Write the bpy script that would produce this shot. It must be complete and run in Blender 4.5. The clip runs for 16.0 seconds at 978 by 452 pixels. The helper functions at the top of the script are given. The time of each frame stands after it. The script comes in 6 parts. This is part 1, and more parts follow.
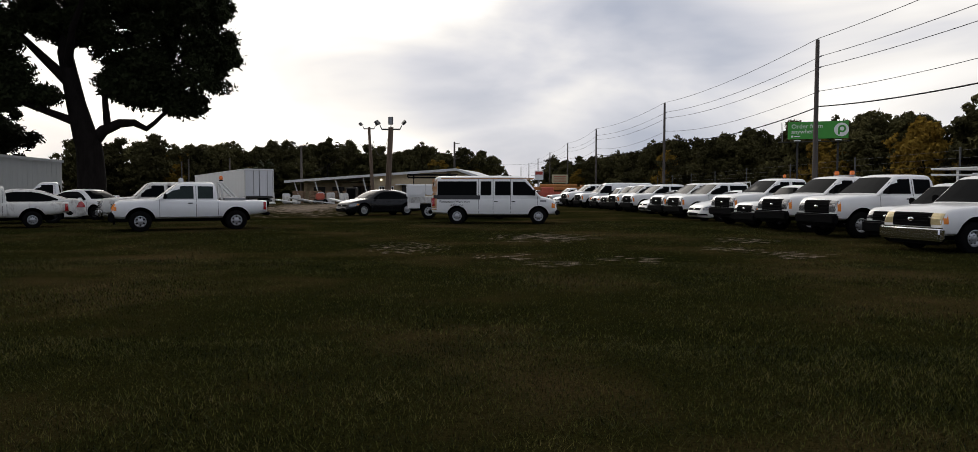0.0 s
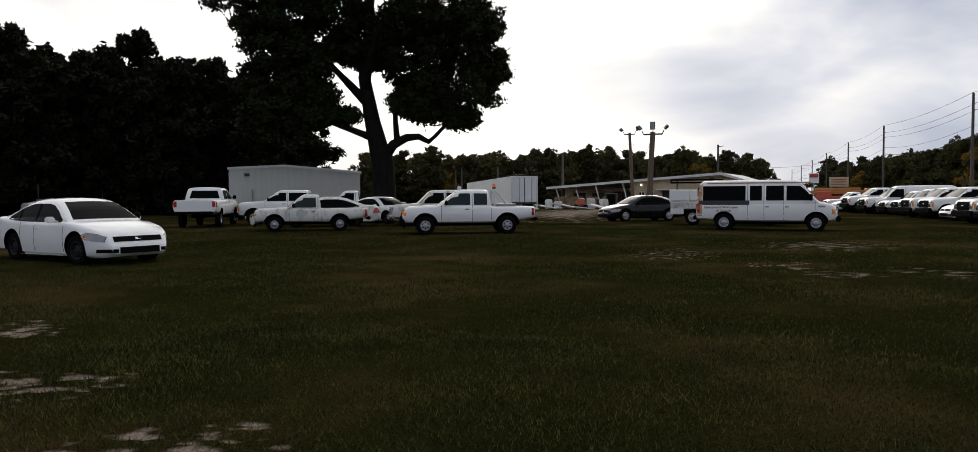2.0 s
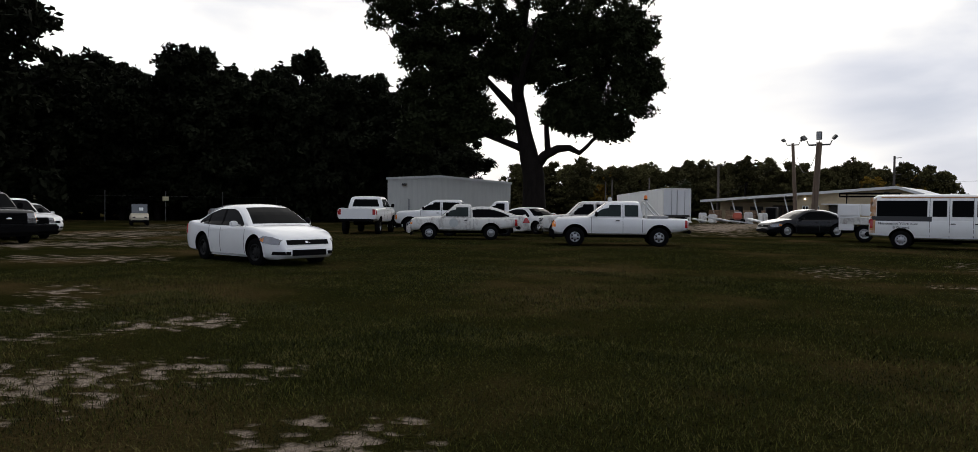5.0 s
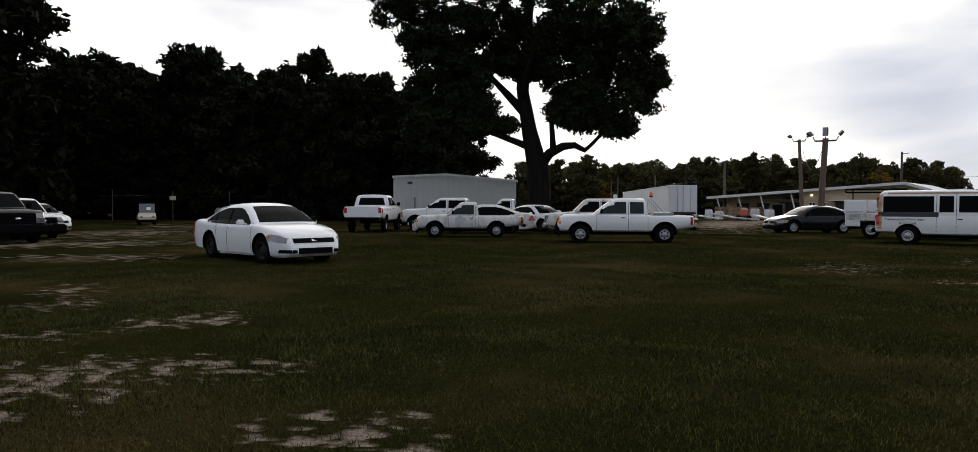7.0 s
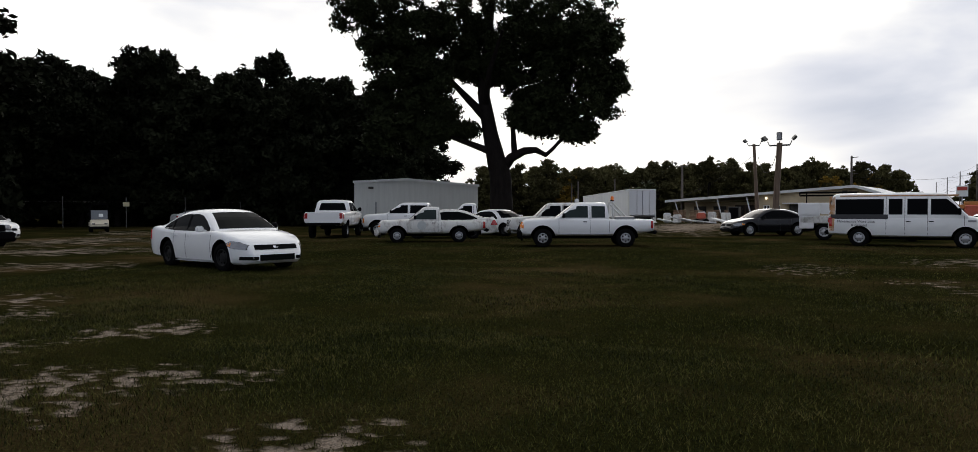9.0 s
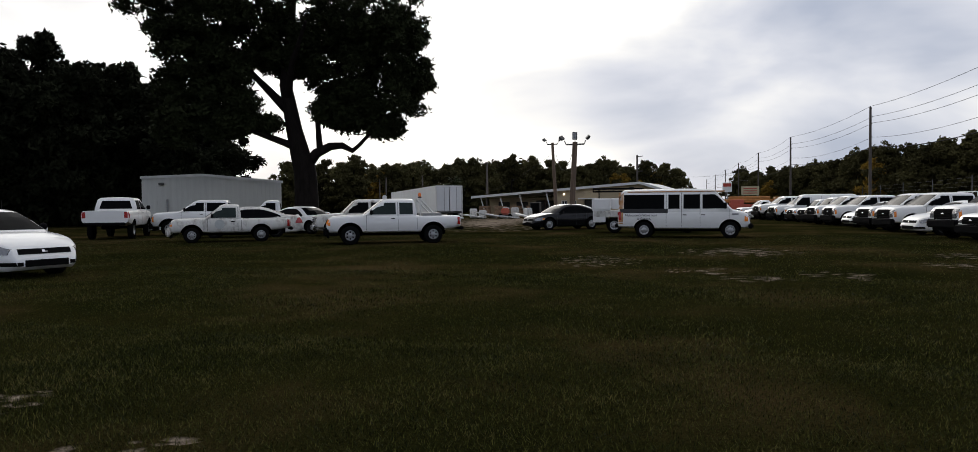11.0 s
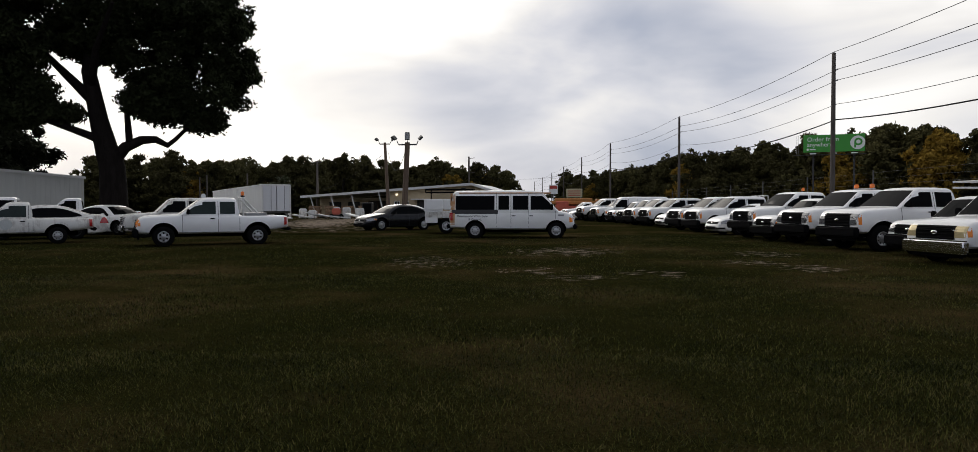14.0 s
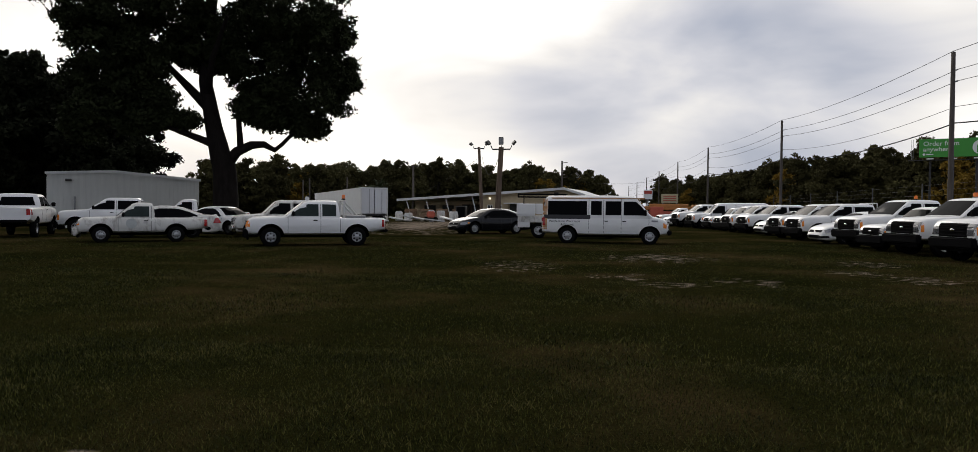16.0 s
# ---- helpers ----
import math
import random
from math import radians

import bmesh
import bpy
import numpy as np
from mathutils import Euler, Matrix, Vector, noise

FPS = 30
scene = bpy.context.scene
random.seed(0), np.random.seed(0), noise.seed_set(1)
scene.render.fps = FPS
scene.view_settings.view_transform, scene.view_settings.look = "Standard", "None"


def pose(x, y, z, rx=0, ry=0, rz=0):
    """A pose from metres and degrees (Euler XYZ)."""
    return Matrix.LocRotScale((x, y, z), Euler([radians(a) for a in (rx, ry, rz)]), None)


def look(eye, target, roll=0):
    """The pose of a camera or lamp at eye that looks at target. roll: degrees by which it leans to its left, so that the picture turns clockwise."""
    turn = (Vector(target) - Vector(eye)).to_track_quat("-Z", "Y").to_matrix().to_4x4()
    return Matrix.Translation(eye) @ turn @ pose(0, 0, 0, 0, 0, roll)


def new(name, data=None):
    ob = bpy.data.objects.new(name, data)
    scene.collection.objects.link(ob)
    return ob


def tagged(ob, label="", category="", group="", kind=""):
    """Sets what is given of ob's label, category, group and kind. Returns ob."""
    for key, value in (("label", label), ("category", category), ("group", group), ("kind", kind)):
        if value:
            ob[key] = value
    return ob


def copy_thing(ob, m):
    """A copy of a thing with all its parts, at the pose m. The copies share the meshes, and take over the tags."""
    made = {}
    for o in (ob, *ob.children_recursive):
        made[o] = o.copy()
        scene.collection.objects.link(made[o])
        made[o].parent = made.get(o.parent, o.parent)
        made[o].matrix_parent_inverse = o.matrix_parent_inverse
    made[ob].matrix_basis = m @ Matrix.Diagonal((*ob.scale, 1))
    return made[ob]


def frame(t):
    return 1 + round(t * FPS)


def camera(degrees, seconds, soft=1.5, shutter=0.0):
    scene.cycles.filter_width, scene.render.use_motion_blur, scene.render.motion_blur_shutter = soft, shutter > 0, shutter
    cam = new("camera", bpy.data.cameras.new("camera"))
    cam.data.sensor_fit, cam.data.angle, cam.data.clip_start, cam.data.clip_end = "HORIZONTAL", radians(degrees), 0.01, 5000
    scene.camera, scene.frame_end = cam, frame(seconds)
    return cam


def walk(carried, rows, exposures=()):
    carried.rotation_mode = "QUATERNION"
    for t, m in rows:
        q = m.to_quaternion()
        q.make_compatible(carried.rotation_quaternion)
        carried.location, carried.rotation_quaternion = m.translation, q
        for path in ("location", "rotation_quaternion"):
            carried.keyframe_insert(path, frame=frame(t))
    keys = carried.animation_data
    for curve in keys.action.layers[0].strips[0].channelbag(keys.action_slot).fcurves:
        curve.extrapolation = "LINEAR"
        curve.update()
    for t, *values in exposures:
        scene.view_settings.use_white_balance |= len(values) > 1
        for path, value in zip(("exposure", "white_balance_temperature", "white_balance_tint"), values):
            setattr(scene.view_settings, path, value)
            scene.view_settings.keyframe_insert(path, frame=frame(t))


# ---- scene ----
cam = camera(67.1, 16.0, soft=0.8)
# seconds, eye, target, roll
PATH = [
    (0, (0.466, 1.041, 1.445), (0.383, 3.037, 1.348), 0.1),
    (0.5, (0.433, 0.976, 1.426), (0.234, 2.964, 1.331), 0.2),
    (1, (0.397, 0.801, 1.441), (-0.004, 2.758, 1.349), 0.1),
    (1.5, (0.333, 0.821, 1.487), (-0.275, 2.724, 1.394), 0.0),
    (2, (0.303, 0.738, 1.462), (-0.452, 2.588, 1.381), -0.3),
    (2.5, (0.262, 0.719, 1.481), (-0.601, 2.522, 1.396), -0.0),
    (3, (0.271, 0.738, 1.451), (-0.69, 2.491, 1.381), -0.0),
    (3.5, (0.277, 0.67, 1.461), (-0.742, 2.389, 1.383), 0.5),
    (4, (0.281, 0.67, 1.439), (-0.784, 2.361, 1.372), 0.6),
    (4.5, (0.271, 0.678, 1.438), (-0.826, 2.349, 1.386), 0.7),
    (7, (0.324, 0.64, 1.424), (-0.798, 2.294, 1.368), 0.2),
    (7.5, (0.339, 0.624, 1.426), (-0.771, 2.286, 1.364), 0.2),
    (8, (0.331, 0.602, 1.438), (-0.76, 2.277, 1.375), 0.1),
    (10.5, (0.188, 0.572, 1.429), (-0.555, 2.428, 1.389), -0.4),
    (11, (0.27, 0.658, 1.452), (-0.292, 2.576, 1.395), -0.5),
    (11.5, (0.302, 0.777, 1.501), (-0.099, 2.736, 1.454), -0.8),
    (12, (0.322, 0.89, 1.487), (0.1, 2.877, 1.429), -0.9),
    (12.5, (0.299, 0.977, 1.465), (0.188, 2.973, 1.397), -0.7),
    (13, (0.287, 0.937, 1.443), (0.184, 2.934, 1.378), -0.6),
    (13.5, (0.258, 0.95, 1.444), (0.139, 2.946, 1.386), -0.5),
    (14, (0.273, 0.911, 1.449), (0.154, 2.906, 1.391), -0.1),
    (14.5, (0.28, 0.868, 1.451), (0.139, 2.862, 1.388), 0.3),
    (15, (0.262, 0.861, 1.46), (0.068, 2.85, 1.396), 0.4),
    (15.5, (0.262, 0.795, 1.468), (0.0, 2.777, 1.408), 0.2),
    (16, (0.306, 0.667, 1.476), (-0.061, 2.632, 1.428), 0.5),
]
walk(cam, [(t, look(eye, target, roll)) for t, eye, target, roll in PATH], exposures=((0.0, -0.06, 6700, 10.6), (2.5, 0.07, 6600, 10.2), (8.2, 0.07, 6500, 10.0), (11.0, 0.0, 6500, 10.0), (16.0, -0.12, 6700, 10.6)))

# ---- sky and sun: a bright overcast evening sky, brightest ahead, heavier cloud behind ----
scene.view_settings.exposure = 0.0


def nodes_of(idblock):
    idblock.use_nodes = True
    tree = idblock.node_tree
    tree.nodes.clear()
    return tree, tree.nodes, tree.links


def build_world():
    world = bpy.data.worlds.new("sky")
    scene.world = world
    tree, N, L = nodes_of(world)
    out = N.new("ShaderNodeOutputWorld")
    bg = N.new("ShaderNodeBackground")
    L.new(bg.outputs[0], out.inputs[0])
    sky = N.new("ShaderNodeTexSky")
    sky.sky_type = "NISHITA"
    sky.sun_disc = False
    sky.sun_elevation = radians(22)
    sky.sun_rotation = radians(-28)
    tc = N.new("ShaderNodeTexCoord")
    sep = N.new("ShaderNodeSeparateXYZ")
    L.new(tc.outputs["Generated"], sep.inputs[0])
    # cloud sheets, stretched along the horizon
    mp = N.new("ShaderNodeMapping")
    mp.inputs["Scale"].default_value = (1.5, 1.5, 4.0)
    mp.inputs["Location"].default_value = (0.35, 0.1, 0.2)
    L.new(tc.outputs["Generated"], mp.inputs[0])
    n1 = N.new("ShaderNodeTexNoise")
    n1.inputs["Scale"].default_value = 1.9
    n1.inputs["Detail"].default_value = 5.0
    n1.inputs["Roughness"].default_value = 0.46
    n1.inputs["Distortion"].default_value = 0.35
    L.new(mp.outputs[0], n1.inputs["Vector"])
    # heavier blue-grey cloud bank low over the road ahead
    dot = N.new("ShaderNodeVectorMath")
    dot.operation = "DOT_PRODUCT"
    d = Vector((0.10, 0.98, 0.105)).normalized()
    dot.inputs[1].default_value = d
    L.new(tc.outputs["Generated"], dot.inputs[0])
    bank = N.new("ShaderNodeMapRange")
    bank.interpolation_type = "SMOOTHSTEP"
    bank.inputs["From Min"].default_value = 0.955
    bank.inputs["From Max"].default_value = 1.0
    bank.inputs["To Min"].default_value = 0.0
    bank.inputs["To Max"].default_value = 0.27
    L.new(dot.outputs["Value"], bank.inputs["Value"])
    # the cloud thickens to the right and overhead, thins towards the glow on the left
    glow = N.new("ShaderNodeVectorMath")
    glow.operation = "DOT_PRODUCT"
    glow.inputs[1].default_value = Vector((-0.42, 0.86, 0.3)).normalized()
    L.new(tc.outputs["Generated"], glow.inputs[0])
    add = N.new("ShaderNodeMath")
    add.operation = "ADD"
    L.new(n1.outputs["Fac"], add.inputs[0])
    L.new(bank.outputs[0], add.inputs[1])
    gsub = N.new("ShaderNodeMath")
    gsub.operation = "MULTIPLY_ADD"
    gsub.inputs[1].default_value = -0.30
    L.new(glow.outputs["Value"], gsub.inputs[0])
    L.new(add.outputs[0], gsub.inputs[2])
    ramp = N.new("ShaderNodeValToRGB")
    e = ramp.color_ramp.elements
    e[0].position, e[0].color = 0.18, (1.14, 1.13, 1.10, 1)
    e[1].position, e[1].color = 0.62, (0.40, 0.44, 0.54, 1)
    m = e.new(0.34)
    m.color = (0.86, 0.85, 0.84, 1)
    m = e.new(0.46)
    m.color = (0.64, 0.655, 0.715, 1)
    L.new(gsub.outputs[0], ramp.inputs[0])
    scaled = N.new("ShaderNodeMixRGB")
    scaled.blend_type = "MULTIPLY"
    scaled.inputs[0].default_value = 1.0
    scaled.inputs[2].default_value = (0.06, 0.06, 0.06, 1)
    L.new(sky.outputs[0], scaled.inputs[1])
    mix = N.new("ShaderNodeMixRGB")
    mix.inputs[0].default_value = 0.93
    L.new(scaled.outputs[0], mix.inputs[1])
    L.new(ramp.outputs[0], mix.inputs[2])
    L.new(mix.outputs[0], bg.inputs["Color"])
    bg.inputs["Strength"].default_value = 1.16


build_world()
sun_data = bpy.data.lights.new("sun", "SUN")
sun_data.energy = 0.5
sun_data.angle = radians(25)
sun_data.color = (1.0, 0.95, 0.88)
sun = new("sun", sun_data)
sun.matrix_world = look((0, 0, 60), (28 * 0.5, -50, 38))

# ---- materials ----
def material(name, base, rough=0.5, metal=0.0, var=0.0, scale=4.0, bump=0.0, bump_scale=40.0, coat=0.0, dirt=None, dirt_amount=0.0,
             dirt_scale=1.5, emit=None, per_object=0.0, stretch=(1, 1, 1), spec=0.5, islands=0.0):
    """A surface with variation at two scales, optional dirt in patches and fine relief."""
    m = bpy.data.materials.new(name)
    tree, N, L = nodes_of(m)
    out = N.new("ShaderNodeOutputMaterial")
    b = N.new("ShaderNodeBsdfPrincipled")
    L.new(b.outputs[0], out.inputs[0])
    b.inputs["Roughness"].default_value = rough
    b.inputs["Metallic"].default_value = metal
    b.inputs["Coat Weight"].default_value = coat
    b.inputs["Specular IOR Level"].default_value = spec
    b.inputs["Coat Roughness"].default_value = 0.08
    tc = N.new("ShaderNodeTexCoord")
    mp = N.new("ShaderNodeMapping")
    mp.inputs["Scale"].default_value = stretch
    L.new(tc.outputs["Object"], mp.inputs[0])
    colour = None
    if var or dirt or per_object or islands:
        rgb = N.new("ShaderNodeRGB")
        rgb.outputs[0].default_value = (*base, 1)
        colour = rgb.outputs[0]
        if var:
            n = N.new("ShaderNodeTexNoise")
            n.inputs["Scale"].default_value = scale
            n.inputs["Detail"].default_value = 8
            n.inputs["Roughness"].default_value = 0.65
            L.new(mp.outputs[0], n.inputs["Vector"])
            r = N.new("ShaderNodeMapRange")
            r.inputs["From Min"].default_value, r.inputs["From Max"].default_value = 0.3, 0.7
            r.inputs["To Min"].default_value, r.inputs["To Max"].default_value = 1 - var, 1 + var
            L.new(n.outputs["Fac"], r.inputs[0])
            mul = N.new("ShaderNodeVectorMath")
            mul.operation = "SCALE"
            L.new(colour, mul.inputs[0])
            L.new(r.outputs[0], mul.inputs["Scale"])
            colour = mul.outputs[0]
        if per_object:
            info = N.new("ShaderNodeObjectInfo")
            r = N.new("ShaderNodeMapRange")
            r.inputs["To Min"].default_value, r.inputs["To Max"].default_value = 1 - per_object, 1 + per_object
            L.new(info.outputs["Random"], r.inputs[0])
            mul = N.new("ShaderNodeVectorMath")
            mul.operation = "SCALE"
            L.new(colour, mul.inputs[0])
            L.new(r.outputs[0], mul.inputs["Scale"])
            colour = mul.outputs[0]
        if islands:
            geo = N.new("ShaderNodeNewGeometry")
            r = N.new("ShaderNodeMapRange")
            r.inputs["To Min"].default_value, r.inputs["To Max"].default_value = 1 - islands, 1 + islands
            L.new(geo.outputs["Random Per Island"], r.inputs[0])
            mul = N.new("ShaderNodeVectorMath")
            mul.operation = "SCALE"
            L.new(colour, mul.inputs[0])
            L.new(r.outputs[0], mul.inputs["Scale"])
            colour = mul.outputs[0]
        if dirt:
            n = N.new("ShaderNodeTexNoise")
            n.inputs["Scale"].default_value = dirt_scale
            n.inputs["Detail"].default_value = 10
            n.inputs["Roughness"].default_value = 0.7
            L.new(mp.outputs[0], n.inputs["Vector"])
            r = N.new("ShaderNodeMapRange")
            r.inputs["From Min"].default_value, r.inputs["From Max"].default_value = 0.72 - dirt_amount * 0.5, 0.85 - dirt_amount * 0.3
            L.new(n.outputs["Fac"], r.inputs[0])
            mx = N.new("ShaderNodeMixRGB")
            mx.inputs[2].default_value = (*dirt, 1)
            L.new(r.outputs[0], mx.inputs[0])
            L.new(colour, mx.inputs[1])
            colour = mx.outputs[0]
        L.new(colour, b.inputs["Base Color"])
    else:
        b.inputs["Base Color"].default_value = (*base, 1)
    if bump:
        n = N.new("ShaderNodeTexNoise")
        n.inputs["Scale"].default_value = bump_scale
        n.inputs["Detail"].default_value = 6
        L.new(mp.outputs[0], n.inputs["Vector"])
        bp = N.new("ShaderNodeBump")
        bp.inputs["Strength"].default_value = bump
        bp.inputs["Distance"].default_value = 0.02
        L.new(n.outputs["Fac"], bp.inputs["Height"])
        L.new(bp.outputs[0], b.inputs["Normal"])
    if emit:
        b.inputs["Emission Color"].default_value = (*emit[:3], 1)
        b.inputs["Emission Strength"].default_value = emit[3]
    return m


WHITE = material("white_car_paint", (0.74, 0.735, 0.72), 0.32, coat=0.6, var=0.03, scale=2, dirt=(0.42, 0.39, 0.33), dirt_amount=0.1, dirt_scale=1.3)
WHITE_CLEAN = material("white_clean_paint", (0.78, 0.78, 0.77), 0.25, coat=0.8, var=0.02, scale=1.2)
WHITE_DIRTY = material("white_weathered_paint", (0.62, 0.61, 0.57), 0.55, var=0.08, scale=3, dirt=(0.13, 0.085, 0.06), dirt_amount=0.46, dirt_scale=2.6, stretch=(1, 1, 0.5))
WHITE_VAN = material("white_van_paint", (0.72, 0.72, 0.70), 0.4, coat=0.3, var=0.04, scale=2, dirt=(0.36, 0.26, 0.18), dirt_amount=0.14, dirt_scale=1.2)
RUST = material("rust_streaked_paint", (0.45, 0.24, 0.11), 0.85, var=0.35, scale=5, dirt=(0.68, 0.62, 0.54), dirt_amount=0.42, dirt_scale=3.0, stretch=(1, 1, 0.4))
BLACK_PAINT = material("black_car_paint", (0.005, 0.0055, 0.007), 0.16, coat=0.12, spec=0.25, var=0.1, scale=2)
GREY_PAINT = material("grey_car_paint", (0.16, 0.17, 0.19), 0.35, coat=0.6, var=0.05, scale=2)
DARK_PLASTIC = material("black_plastic", (0.005, 0.005, 0.0055), 0.65, spec=0.02, var=0.2, scale=9, bump=0.08, bump_scale=200)
WELL = material("wheel_well_lining", (0.002, 0.002, 0.002), 0.95, spec=0.0)
RUBBER = material("tyre_rubber", (0.007, 0.007, 0.007), 0.9, spec=0.0, var=0.25, scale=14, bump=0.2, bump_scale=90)
STEEL_RIM = material("silver_wheel_rim", (0.40, 0.40, 0.41), 0.32, metal=0.8, var=0.1, scale=10)
BLACK_RIM = material("black_steel_rim", (0.012, 0.012, 0.012), 0.5, spec=0.15, metal=0.05, var=0.15, scale=12)
CHROME = material("chrome", (0.72, 0.72, 0.73), 0.12, metal=1.0, var=0.03, scale=6)
GLASS = material("tinted_car_glass", (0.004, 0.0045, 0.005), 0.05, spec=0.015)
GLASS_GREEN = material("green_tinted_glass", (0.020, 0.029, 0.027), 0.06, var=0.3, scale=1.5, spec=0.12)
LAMP_CLEAR = material("clear_headlamp_lens", (0.20, 0.20, 0.205), 0.16, metal=0.8, var=0.15, scale=7, coat=0.6)
LAMP_YELLOWED = material("yellowed_headlamp_lens", (0.55, 0.45, 0.25), 0.2, metal=0.3, var=0.2, scale=12)
LAMP_AMBER = material("amber_lens", (0.75, 0.22, 0.02), 0.2, var=0.1, scale=20)
LAMP_RED = material("red_tail_lens", (0.35, 0.012, 0.012), 0.15, coat=0.6, var=0.15, scale=14)
BEACON_ORANGE = material("orange_beacon_lens", (0.85, 0.20, 0.03), 0.25, var=0.08, scale=20)
GAP = material("panel_gap_shadow", (0.02, 0.02, 0.02), 0.9)
PLATE = material("pale_plate", (0.45, 0.47, 0.46), 0.5, var=0.1, scale=20)
PRINT_BLACK = material("black_lettering", (0.02, 0.02, 0.022), 0.6)
PRINT_BLUE = material("dark_blue_decal", (0.02, 0.025, 0.09), 0.5)
PRINT_GREY = material("grey_lettering", (0.25, 0.25, 0.26), 0.6)
SHED_METAL = material("white_corrugated_sheet", (0.60, 0.60, 0.56), 0.5, var=0.08, scale=1.5, dirt=(0.32, 0.30, 0.26), dirt_amount=0.18, dirt_scale=1.2, stretch=(3, 3, 0.25))
TRAILER_SKIN = material("white_trailer_skin", (0.66, 0.67, 0.68), 0.4, var=0.05, scale=1.0, dirt=(0.34, 0.32, 0.29), dirt_amount=0.15, dirt_scale=1.5, stretch=(2, 2, 0.3))
TAN_WALL = material("tan_stucco", (0.46, 0.37, 0.24), 0.9, var=0.08, scale=2, bump=0.3, bump_scale=60, dirt=(0.26, 0.20, 0.13), dirt_amount=0.15, dirt_scale=0.8)
ROOF_WHITE = material("white_roof_edge", (0.66, 0.66, 0.64), 0.6, var=0.06, scale=2)
DARK_TRIM = material("dark_window_frame", (0.03, 0.028, 0.025), 0.5, var=0.1, scale=8)
POLE_WOOD = material("weathered_pole_wood", (0.13, 0.09, 0.062), 0.9, var=0.3, scale=9, bump=0.6, bump_scale=40, stretch=(1, 1, 0.08))
POLE_GREY = material("grey_pole_wood", (0.085, 0.072, 0.062), 0.9, var=0.3, scale=9, bump=0.5, bump_scale=40, stretch=(1, 1, 0.08))
METAL_GREY = material("galvanised_metal", (0.30, 0.30, 0.30), 0.5, metal=0.5, var=0.2, scale=12)
WIRE = material("black_cable", (0.012, 0.012, 0.012), 0.8, spec=0.1)
FENCE_WIRE = material("dull_fence_steel", (0.10, 0.10, 0.095), 0.7, metal=0.3, var=0.2, scale=8)
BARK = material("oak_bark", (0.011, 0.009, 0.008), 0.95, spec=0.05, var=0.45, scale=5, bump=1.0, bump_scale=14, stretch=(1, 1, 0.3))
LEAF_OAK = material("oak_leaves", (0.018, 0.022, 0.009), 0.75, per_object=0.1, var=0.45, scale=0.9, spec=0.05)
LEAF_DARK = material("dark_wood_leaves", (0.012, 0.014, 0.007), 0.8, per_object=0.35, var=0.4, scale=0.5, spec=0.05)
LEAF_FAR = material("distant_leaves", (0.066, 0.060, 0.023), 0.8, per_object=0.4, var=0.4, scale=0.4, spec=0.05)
LEAF_YELLOW = material("yellow_flowering_leaves", (0.22, 0.14, 0.024), 0.8, per_object=0.2, var=0.4, scale=0.8, spec=0.05)
LEAF_PALM = material("palm_leaves", (0.045, 0.06, 0.025), 0.7, per_object=0.2, var=0.3, scale=2, spec=0.05)
SIGN_GREEN = material("green_billboard_vinyl", (0.045, 0.30, 0.035), 0.5, var=0.04, scale=1)
SIGN_WHITE = material("white_sign_print", (0.80, 0.82, 0.78), 0.5, var=0.02, scale=3)
SIGN_RED = material("faded_red_print", (0.45, 0.06, 0.04), 0.6, var=0.1, scale=4)
SIGN_YELLOW = material("pale_yellow_sign", (0.46, 0.41, 0.25), 0.6, var=0.1, scale=2)
ORANGE_STEEL = material("orange_lift_paint", (0.42, 0.17, 0.04), 0.6, var=0.15, scale=3)
RED_STEEL = material("faded_red_machine_paint", (0.45, 0.09, 0.05), 0.5, var=0.15, scale=3)
CART_BEIGE = material("beige_cart_plastic", (0.46, 0.41, 0.31), 0.4, var=0.06, scale=3)
CART_SCREEN = material("clear_cart_windscreen", (0.10, 0.11, 0.115), 0.1, coat=0.5)
CARDBOARD = material("stacked_pallet_wood", (0.24, 0.15, 0.09), 0.9, var=0.3, scale=5)
SCRAP_WHITE = material("white_scrap_panels", (0.58, 0.58, 0.56), 0.6, var=0.15, scale=3)


# ---- mesh helpers ----
def mesh_from(name, verts, faces, mat, smooth=None):
    me = bpy.data.meshes.new(name)
    me.from_pydata([tuple(v) for v in verts], [], faces)
    me.update()
    for m in mat if isinstance(mat, (list, tuple)) else [mat]:
        me.materials.append(m)
    if smooth is not None:
        me.shade_smooth()
        me.set_sharp_from_angle(angle=radians(smooth))
    return me


def part(name, data, mat, parent, label="", smooth=None):
    """Links a bmesh or mesh as one object under a thing or a part."""
    if isinstance(data, bmesh.types.BMesh):
        me = bpy.data.meshes.new(name)
        bmesh.ops.recalc_face_normals(data, faces=data.faces)
        data.to_mesh(me)
        data.free()
        me.materials.append(mat)
        if smooth is not None:
            me.shade_smooth()
            me.set_sharp_from_angle(angle=radians(smooth))
    else:
        me = data
    ob = new(name, me)
    if parent is not None:
        ob.parent = parent
    return tagged(ob, label)


def thing(name, m, label, category, group="", kind=""):
    ob = new(name)
    ob.empty_display_size = 0.2
    ob.matrix_world = m
    return tagged(ob, label, category, group, kind)


